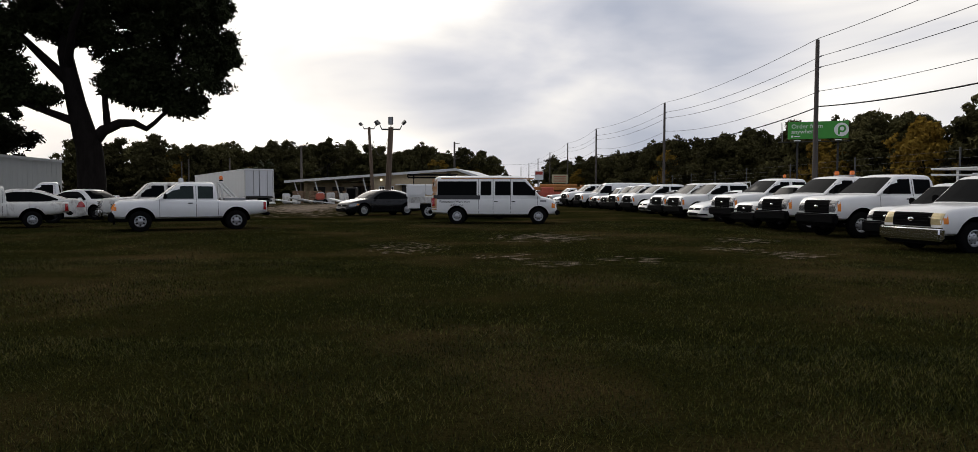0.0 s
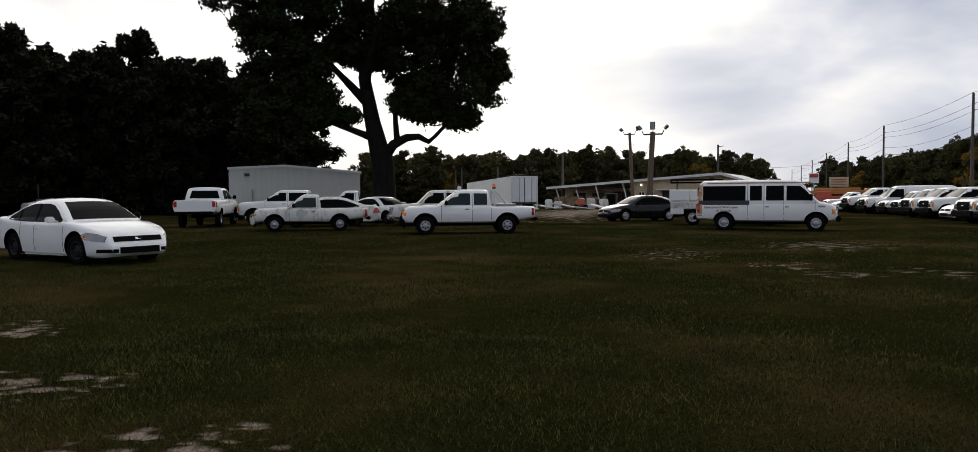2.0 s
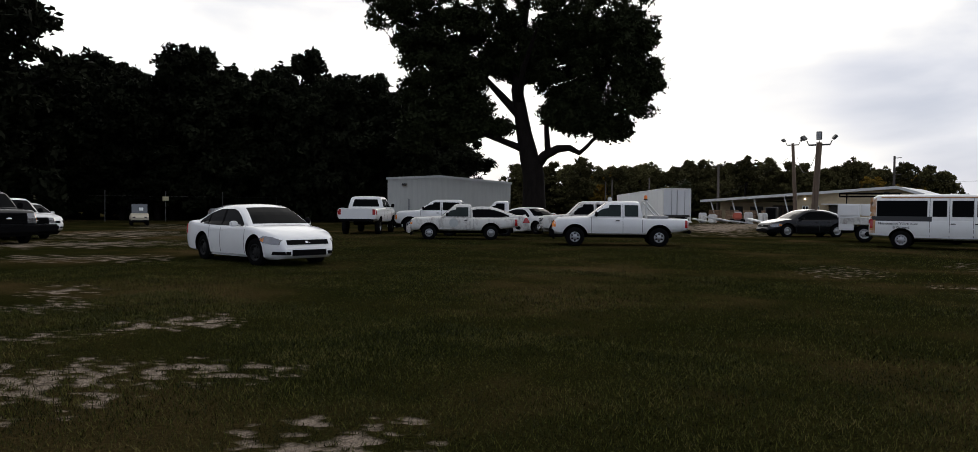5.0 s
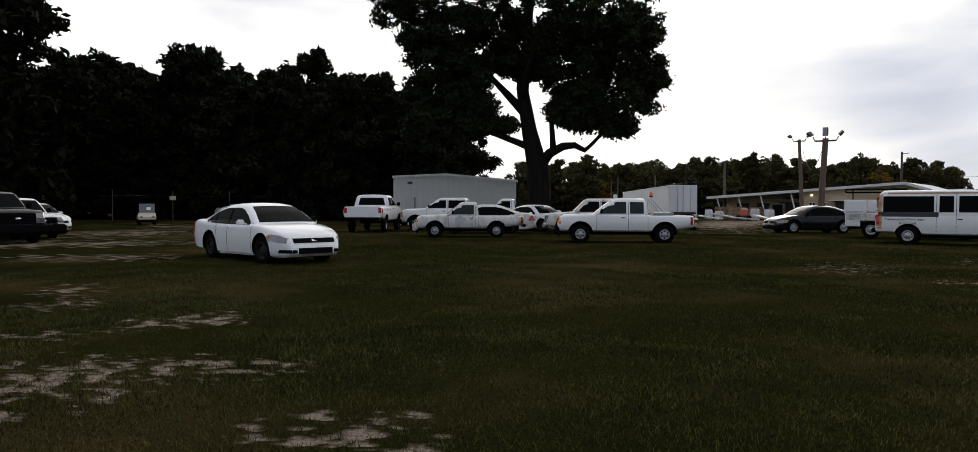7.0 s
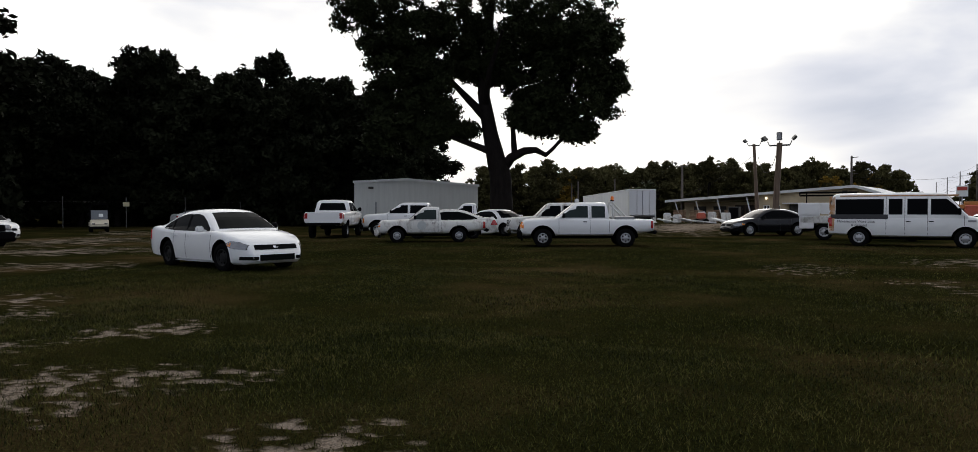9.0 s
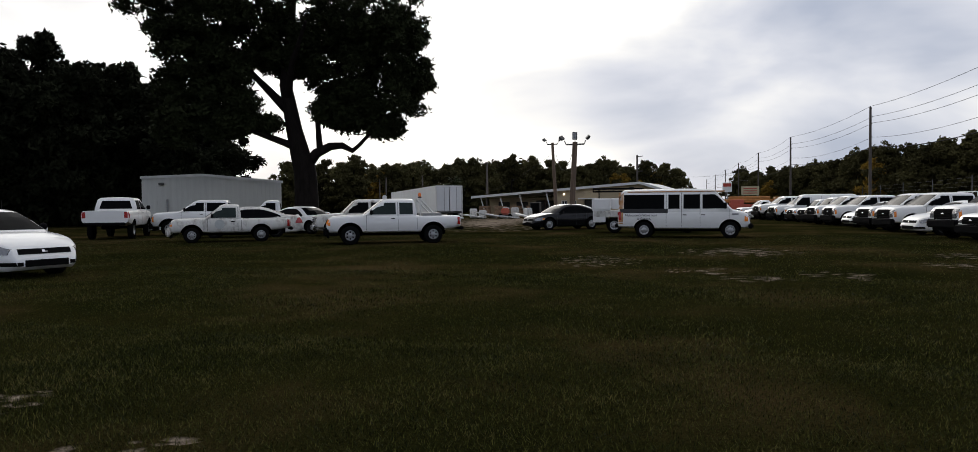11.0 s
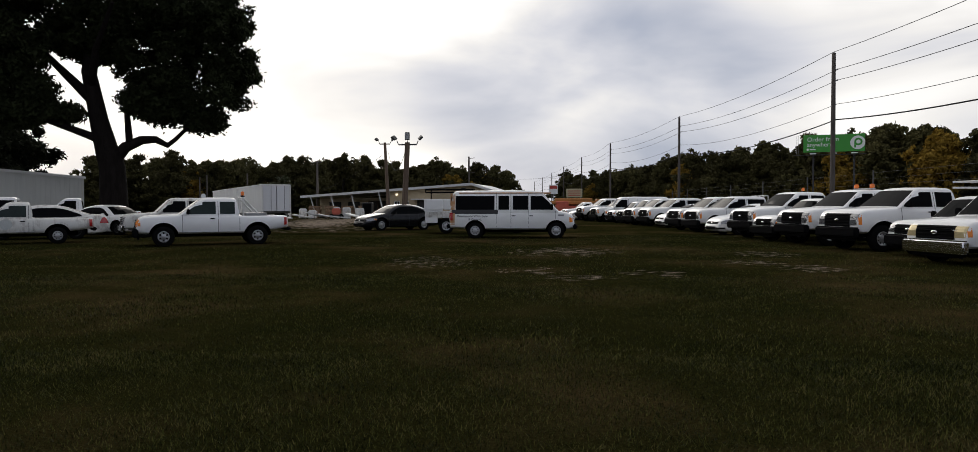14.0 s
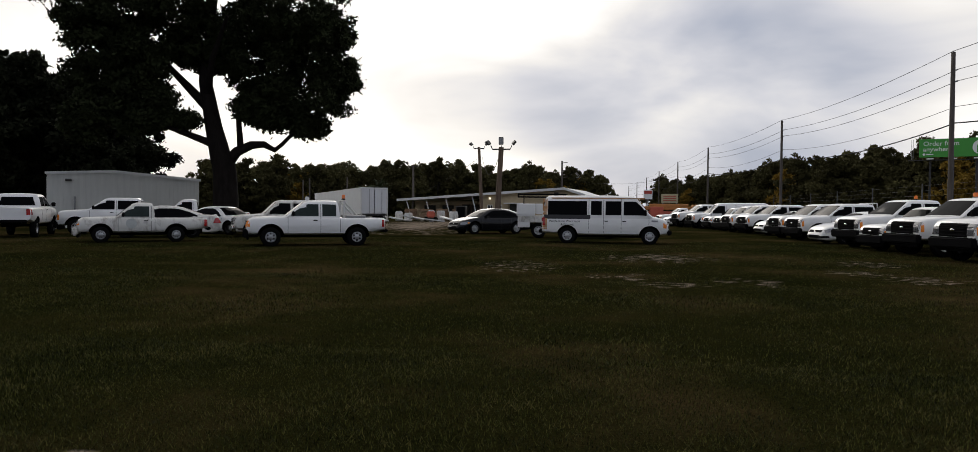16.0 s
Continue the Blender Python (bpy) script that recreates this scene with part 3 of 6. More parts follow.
def pickup_spec(paint, L, wb, W, H, r, cab, hood, belt, bed_z, **kw):
    """cab: length from the foot of the windscreen to the cab's back."""
    fo = kw.pop("fo", 0.88)
    nose, tail = wb / 2 + fo, wb / 2 + fo - L
    xb = wb / 2 - kw.pop("cowl", 0.52)
    back = xb - cab
    rake = kw.pop("rake", 0.62)
    sill = kw.pop("sill", 0.42)
    roof = [(back, belt - 0.05), (back + 0.02, H - 0.10), (back + 0.12, H - 0.015), (back + 0.4, H), (xb - rake - 0.15, H - 0.005), (xb - rake + 0.02, H - 0.06), (xb + 0.02, belt)]
    wz0, wz1 = belt + 0.03, H - 0.13
    front_end = xb - 0.22
    k = (wz1 - wz0) / (H - belt)
    door = [(max(back + 0.16, xb - 1.22), wz0, wz1), (xb - rake - 0.12, wz0, wz1), (xb - rake * 0.72, wz0, wz0 + (wz1 - wz0) * 0.78), (front_end, wz0, wz0 + 0.06)]
    wins = [door]
    gaps = [(xb - 0.10, sill + 0.06, belt), (max(back + 0.10, xb - 1.30), sill + 0.06, H - 0.12)]
    handles = [(max(back + 0.16, xb - 1.22) + 0.12, belt - 0.13)]
    if cab > 1.5:
        wins.append([(back + 0.14, wz0, wz1 - 0.01), (xb - 1.36, wz0, wz1)])
    if cab > 2.2:
        handles.append((back + 0.30, belt - 0.13))
    gaps.append((back - 0.015, sill + 0.04, bed_z))
    s = dict(wb=wb, W=W, r=r, rim=r * 0.52, tyre=0.24, rim_mat=STEEL_RIM, rim_style="steel", paint=paint, belt=belt, tumble=0.26, cab_half=W / 2 * 0.94, arch=0.12, cab_flat_back=True,
             top=[(tail, bed_z - 0.02), (tail + 0.06, bed_z), (back - 0.06, bed_z), (back + 0.02, belt), (xb - 0.3, belt + 0.005), (xb + 0.1, belt), (wb / 2 + 0.2, hood + (belt - hood) * 0.45), (nose - 0.22, hood), (nose - 0.08, hood - 0.07), (nose, hood - 0.24)],
             bot=[(tail, sill + 0.18), (tail + 0.5, sill + 0.10), (-wb / 2 + 0.6, sill), (wb / 2 - 0.6, sill), (nose, sill + 0.02)],
             roof=roof, windows=wins, screens={"windscreen": (xb - 0.03, belt + 0.04, xb - rake + 0.03, H - 0.09, 0.09, None), "rear_window": (back, belt + 0.06, back, H - 0.15, 0.22, GLASS)},
             gaps=gaps, handles=handles, mirrors=[(xb - 0.28, belt + 0.10, DARK_PLASTIC)], mirror_size=(0.10, 0.18, 0.2),
             bed=(tail + 0.07, back - 0.10, min(bed_z - 0.06, max(bed_z - 0.45, 2.02 * r + 0.16))), flat_to=back - 0.05, round_f=(0.4, 0.10), round_r=(0.15, 0.03), crown=0.035)
    s["_nose"], s["_tail"], s["_back"], s["_xb"] = nose, tail, back, xb
    zb = kw.pop("bumper_z", sill + 0.07)
    bm_mat = kw.pop("bumper", DARK_PLASTIC)
    grille = kw.pop("grille", DARK_PLASTIC)
    lamp = kw.pop("lamp", LAMP_CLEAR)
    gz0, gz1 = zb + 0.15, hood - 0.09
    h = W / 2
    s["boxes"] = [((0.20, W * 0.97, 0.32), (nose + 0.02, 0, zb - 0.02), 0.05, bm_mat, "front_bumper", ""), ((0.16, W * 0.86, 0.14), (tail - 0.06, 0, sill + 0.14), 0.04, kw.pop("rear_bumper", DARK_PLASTIC), "rear_bumper", ""),
                  ((0.08, W * 0.8, 0.16), (nose - 0.06, 0, zb - 0.2), 0.03, DARK_PLASTIC, "air_dam", ""),
                  ((L * 0.8, 0.6, 0.2), (nose - L / 2, 0, sill - 0.02), 0.04, WELL, "chassis", "")]
    s["front"] = [(-h * 0.60, gz0, h * 0.60, gz1, grille, "grille", "dark grille"),
                  (h * 0.60, gz0 + 0.05, h * 0.90, gz1 - 0.01, lamp, "headlamp", ""), (-h * 0.90, gz0 + 0.05, -h * 0.60, gz1 - 0.01, lamp, "headlamp", "")]
    s["rear"] = [(h * 0.80, bed_z - 0.34, h * 0.95, bed_z - 0.06, LAMP_RED, "tail_lamp", ""), (-h * 0.95, bed_z - 0.34, -h * 0.80, bed_z - 0.06, LAMP_RED, "tail_lamp", "")]
    s["sides"] = [([(nose - 0.14, gz0 + 0.07, gz1 - 0.04), (nose - 0.05, gz0 + 0.07, gz1 - 0.05)], LAMP_AMBER, "side_marker", "amber corner lamp"),
                  ([(tail + 0.03, bed_z - 0.34, bed_z - 0.06), (tail + 0.13, bed_z - 0.34, bed_z - 0.06)], LAMP_RED, "tail_lamp", "")]
    s["_grille"] = (gz0, gz1)
    s.update(kw)
    return s


def pickup(name, s, label, group="", bars=4, bar_mat=None, logo=True):
    root, bvh = vehicle(name, s, label, "pickup truck", group)
    gz0, gz1 = s["_grille"]
    h = s["W"] / 2
    slats(root, s["_nose"] + 0.015, h * 0.55, gz0, gz1, bars, bar_mat or DARK_PLASTIC)
    if logo:
        bm = bmesh.new()
        bmesh.ops.create_uvsphere(bm, u_segments=12, v_segments=8, radius=1, matrix=Matrix.Translation((s["_nose"] + 0.03, 0, (gz0 + gz1) / 2)) @ Matrix.Diagonal((0.02, 0.10, 0.045, 1)))
        part("badge", bm, CHROME, root, "oval grille badge")
    return root, bvh


def place(ob, x, y, heading):
    """Heading in degrees from +x, anticlockwise."""
    ob.matrix_world = pose(x, y, -0.035, 0, 0, heading)
    return ob


def beacon(m, label="orange warning beacon on a truck roof", group="roof beacons"):
    b = thing("warning_beacon", m, label, "beacon", group)
    part("base", cyl_bm(0.075, 0.05, Matrix.Translation((0, 0, 0.025)), 14), DARK_PLASTIC, b)
    part("lens", cyl_bm(0.07, 0.15, Matrix.Translation((0, 0, 0.125)), 14, 0.055, None, 0.02), BEACON_ORANGE, b, "orange lens")
    return b


# ---- ground: worn lawn with bare sandy patches, one sheet out to the horizon ----
SANDY = [  # x, y, reach across the view, reach along it, bareness
    (-3.0, 3.93, 0.47, 0.37, 0.9), (-2.51, 4.01, 0.15, 0.15, 0.55), (-5.97, 3.61, 0.56, 0.78, 0.9), (-5.26, 4.56, 0.6, 0.34, 0.65), (-5.6, 4.74, 0.34, 0.25, 0.6), (-6.08, 4.25, 0.28, 0.23, 0.5),
    (-4.89, 5.14, 0.15, 0.15, 0.7), (-8.04, 6.08, 0.62, 0.54, 0.75), (-7.53, 6.3, 0.22, 0.45, 0.8), (-8.05, 5.56, 0.3, 0.34, 0.7), (-10.56, 5.92, 0.49, 0.52, 0.8), (-12.34, 6.95, 0.47, 0.72, 0.7),
    (-8.2, 4.54, 0.41, 0.32, 0.55), (-19.03, 11.6, 1.01, 1.17, 0.7), (-20.6, 10.27, 1.0, 1.25, 0.65), (-26.4, 15.09, 2.96, 1.9, 0.75), (-27.78, 13.17, 1.32, 1.95, 0.6), (-34.81, 20.57, 3.36, 3.84, 0.8),
    (-44.25, 29.31, 1.65, 4, 0.6), (1.26, 24.04, 1.17, 1.58, 0.7), (-2.36, 19.73, 0.8, 1.49, 0.4), (1.21, 15.69, 0.5, 0.52, 0.6), (2.97, 16.6, 0.59, 0.6, 0.6), (6.72, 18.04, 0.71, 0.79, 0.55),
    (5.69, 19.8, 0.63, 0.68, 0.5), (7.13, 22.93, 0.73, 0.94, 0.5), (-16.98, 58.44, 3.6, 12.0, 1.3), (-17.26, 72.0, 4.0, 9.0, 1.1), 
    (6.55, 71.9, 1.19, 4, 0.4), (0.21, 17.33, 0.56, 0.64, 0.4),
]


def bare(x, y):
    """How bare the ground is at a place, 0 to 1."""
    b = 0.0
    for cx, cy, rx, ry, a in SANDY:
        if abs(x - cx) + abs(y - cy) > 3 * max(rx, ry):
            continue
        h = math.hypot(cx, cy)
        ux, uy = cx / h, cy / h
        along, across = (x - cx) * ux + (y - cy) * uy, (y - cy) * ux - (x - cx) * uy
        d = (across / rx) ** 2 + (along / ry) ** 2
        if d < 4:
            b += a * math.exp(-d * 1.2)
    if b < 0.04:
        return 0.0
    n = noise.fractal(Vector((x * 3.6, y * 5.0, 0.0)), 0.5, 2.2, 7) * 1.5
    return min(1.0, max(0.0, (b + n - 0.36) * 1.5))


def ground_material():
    m = bpy.data.materials.new("worn_lawn")
    tree, N, L = nodes_of(m)
    out = N.new("ShaderNodeOutputMaterial")
    b = N.new("ShaderNodeBsdfPrincipled")
    L.new(b.outputs[0], out.inputs[0])
    b.inputs["Roughness"].default_value = 0.95
    b.inputs["Specular IOR Level"].default_value = 0.0
    tc = N.new("ShaderNodeTexCoord")

    def noise_node(scale, detail, rough=0.6):
        n = N.new("ShaderNodeTexNoise")
        n.inputs["Scale"].default_value, n.inputs["Detail"].default_value, n.inputs["Roughness"].default_value = scale, detail, rough
        L.new(tc.outputs["Object"], n.inputs["Vector"])
        return n

    def ramp(src, stops):
        r = N.new("ShaderNodeValToRGB")
        e = r.color_ramp.elements
        e[0].position, e[0].color = stops[0][0], (*stops[0][1], 1)
        e[1].position, e[1].color = stops[-1][0], (*stops[-1][1], 1)
        for p, c in stops[1:-1]:
            k = e.new(p)
            k.color = (*c, 1)
        L.new(src, r.inputs[0])
        return r

    broad = noise_node(0.22, 6)
    fine = noise_node(14.0, 8, 0.7)
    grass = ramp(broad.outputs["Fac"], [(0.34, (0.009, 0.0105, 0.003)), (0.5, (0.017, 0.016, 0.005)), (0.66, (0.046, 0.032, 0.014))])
    soil = ramp(fine.outputs["Fac"], [(0.3, (0.105, 0.080, 0.061)), (0.7, (0.28, 0.23, 0.183))])
    att = N.new("ShaderNodeAttribute")
    att.attribute_name = "bare"
    mixf = N.new("ShaderNodeMath")
    mixf.operation = "MULTIPLY_ADD"
    mixf.inputs[1].default_value = 0.7
    L.new(fine.outputs["Fac"], mixf.inputs[0])
    L.new(att.outputs["Fac"], mixf.inputs[2])
    edge = N.new("ShaderNodeMapRange")
    edge.inputs["From Min"].default_value, edge.inputs["From Max"].default_value = 0.55, 1.25
    L.new(mixf.outputs[0], edge.inputs[0])
    mx = N.new("ShaderNodeMixRGB")
    L.new(edge.outputs[0], mx.inputs[0])
    L.new(grass.outputs[0], mx.inputs[1])
    L.new(soil.outputs[0], mx.inputs[2])
    # fine grain; its dark side paints the shade between blades into the colour
    gap_shade_grain = noise_node(42.0, 5, 0.75)
    tone = N.new("ShaderNodeMapRange")
    tone.inputs["From Min"].default_value, tone.inputs["From Max"].default_value = 0.32, 0.68
    tone.inputs["To Min"].default_value, tone.inputs["To Max"].default_value = 0.35, 1.65
    L.new(gap_shade_grain.outputs["Fac"], tone.inputs[0])
    scaled = N.new("ShaderNodeVectorMath")
    scaled.operation = "SCALE"
    L.new(mx.outputs[0], scaled.inputs[0])
    L.new(tone.outputs[0], scaled.inputs["Scale"])
    L.new(scaled.outputs[0], b.inputs["Base Color"])
    bp = N.new("ShaderNodeBump")
    bp.inputs["Strength"].default_value, bp.inputs["Distance"].default_value = 0.9, 0.05
    L.new(fine.outputs["Fac"], bp.inputs["Height"])
    L.new(bp.outputs[0], b.inputs["Normal"])
    return m


def build_ground():
    # finer rows close to the camera, coarser outwards, flat to the horizon
    xs = np.unique(np.round(np.concatenate([np.linspace(-900, -70, 12), np.linspace(-70, -20, 100), np.linspace(-20, -9, 74), np.linspace(-9, 0, 150), np.linspace(0, 14, 90), np.linspace(14, 40, 50), np.linspace(40, 900, 12)]), 3))
    ys = np.unique(np.round(np.concatenate([np.linspace(-900, -6, 12), np.linspace(-6, 2.5, 30), np.linspace(2.5, 8, 110), np.linspace(8, 26, 125), np.linspace(26, 80, 130), np.linspace(80, 1500, 14)]), 3))
    nx, ny = len(xs), len(ys)
    verts, amount = [], []
    for y in ys:
        for x in xs:
            near = -70 < x < 40 and -6 < y < 80
            bb = bare(x, y) if near else 0.0
            z = (noise.noise(Vector((x * 0.5, y * 0.5, 0))) * 0.02 - bb * 0.015 - 0.012) if near else -0.012
            verts.append((x, y, z))
            amount.append(bb)
    faces = [(j * nx + i, j * nx + i + 1, (j + 1) * nx + i + 1, (j + 1) * nx + i) for j in range(ny - 1) for i in range(nx - 1)]
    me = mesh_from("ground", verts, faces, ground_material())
    me.shade_smooth()
    at = me.attributes.new("bare", "FLOAT", "POINT")
    at.data.foreach_set("value", np.array(amount, dtype=np.float32))
    tagged(new("ground", me), "worn dark green lawn with bare sandy patches", "ground", "", "structure")


build_ground()


def grass_material():
    """Blades from straw to green, in broad drier and greener patches."""
    m = bpy.data.materials.new("grass_blades")
    tree, N, L = nodes_of(m)
    out = N.new("ShaderNodeOutputMaterial")
    b = N.new("ShaderNodeBsdfPrincipled")
    L.new(b.outputs[0], out.inputs[0])
    b.inputs["Roughness"].default_value = 0.7
    b.inputs["Specular IOR Level"].default_value = 0.05
    tc = N.new("ShaderNodeTexCoord")
    n = N.new("ShaderNodeTexNoise")
    n.inputs["Scale"].default_value, n.inputs["Detail"].default_value, n.inputs["Roughness"].default_value = 1.1, 7, 0.72
    L.new(tc.outputs["Object"], n.inputs["Vector"])
    geo = N.new("ShaderNodeNewGeometry")
    add = N.new("ShaderNodeMath")
    add.operation = "MULTIPLY_ADD"
    add.inputs[1].default_value = 0.42
    L.new(geo.outputs["Random Per Island"], add.inputs[0])
    L.new(n.outputs["Fac"], add.inputs[2])
    r = N.new("ShaderNodeValToRGB")
    e = r.color_ramp.elements
    # near-black end: shade down among the blades, put into their own colour
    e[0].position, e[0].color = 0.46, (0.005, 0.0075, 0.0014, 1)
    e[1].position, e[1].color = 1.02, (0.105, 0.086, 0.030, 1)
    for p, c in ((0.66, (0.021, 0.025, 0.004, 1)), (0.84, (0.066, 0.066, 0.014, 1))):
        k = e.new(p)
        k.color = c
    L.new(add.outputs[0], r.inputs[0])
    L.new(r.outputs[0], b.inputs["Base Color"])
    return m


def build_grass():
    """Short blades and low tufts, thinner on the bare patches and farther out."""
    rng = np.random.default_rng(5)
    verts, faces = [], []
    for count, x0, x1, y0, y1, h, w in ((210000, -11, 8, 2.2, 8, 0.017, 0.0034), (150000, -17, 11, 7, 16, 0.016, 0.005), (90000, -28, 14, 15, 36, 0.022, 0.007)):
        px = rng.uniform(x0, x1, count)
        py = rng.uniform(y0, y1, count)
        an = rng.uniform(0, 2 * math.pi, count)
        hh = h * rng.uniform(0.4, 1.5, count)
        lean = rng.uniform(0.5, 2.8, count)
        for x, y, a, q, l in zip(px, py, an, hh, lean):
            if bare(x, y) > rng.uniform(0.05, 0.9):
                continue
            clump = noise.noise(Vector((x * 0.8, y * 0.8, 3.0)))
            q *= 1.0 + 1.2 * max(0.0, clump)
            c, s = math.cos(a), math.sin(a)
            k = len(verts)
            verts += [(x - s * w, y + c * w, -0.02), (x + s * w, y - c * w, -0.02), (x + c * q * l, y + s * q * l, q)]
            faces.append((k, k + 1, k + 2))
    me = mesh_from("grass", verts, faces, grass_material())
    tagged(new("grass", me), "short dark green grass blades over the lawn", "grass", "", "stuff")


build_grass()


# ---- trees ----
def leaf_cloud(rng, blobs, count, size, flat=0.0):
    """Small leaf cards in uneven clumps over ellipsoids: (centre, radii)."""
    weights = np.array([r[0] * r[1] * r[2] for _, r in blobs]) ** 0.75
    weights /= weights.sum()
    which = rng.choice(len(blobs), count, p=weights)
    d = rng.normal(size=(count, 3))
    d /= np.linalg.norm(d, axis=1)[:, None]
    rad = rng.uniform(0.2, 1.0, count) ** 0.6 * np.where(rng.uniform(size=count) < 0.12, 1.45, 1.0)
    cen = np.array([b[0] for b in blobs])[which]
    rr = np.array([b[1] for b in blobs])[which]
    p = cen + d * rr * rad[:, None]
    a = rng.normal(size=(count, 3))
    a /= np.linalg.norm(a, axis=1)[:, None]
    b = np.cross(a, rng.normal(size=(count, 3)))
    b /= np.linalg.norm(b, axis=1)[:, None]
    s = size * rng.uniform(0.5, 1.4, count)[:, None]
    v = np.stack([p - a * s, p + b * s * 0.45, p + a * s, p - b * s * 0.45], 1).reshape(-1, 3)
    f = np.arange(count * 4).reshape(-1, 4)
    return v, f


def cloud_mesh(name, v, f, mat):
    me = bpy.data.meshes.new(name)
    me.from_pydata(v.tolist(), [], f.tolist())
    me.update()
    me.materials.append(mat)
    return me


def sub_blobs(rng, blobs, per, scale):
    """Breaks each large lobe of a crown into small clumps, so that sky shows between them."""
    out = []
    for c, r in blobs:
        n = int(per * min(2.6, max(0.5, (r[0] * r[1] * r[2]) ** (1 / 3) / 1.7)))
        for _ in range(n):
            d = rng.normal(size=3)
            d /= np.linalg.norm(d)
            k = rng.uniform(0.25, 1.0) ** 0.5
            q = scale * rng.uniform(0.6, 1.35)
            out.append((np.array(c) + d * np.array(r) * k, np.array((q, q, q * 0.75))))
    return out


def limb(verts, faces, path, r0, r1, seg=9):
    n = len(path)
    v, f = tube_points(path, [r0 + (r1 - r0) * (i / (n - 1)) ** 0.8 for i in range(n)], seg)
    k = len(verts)
    verts += v
    faces += [tuple(i + k for i in q) for q in f]


def bent(rng, a, b, n=7, sag=0.3, rough=0.25):
    a, b = np.array(a, float), np.array(b, float)
    pts = []
    for i in range(n):
        t = i / (n - 1)
        p = a + (b - a) * t
        p[2] += sag * math.sin(math.pi * t)
        if 0 < i < n - 1:
            p += rng.normal(size=3) * rough
        pts.append(p)
    return pts


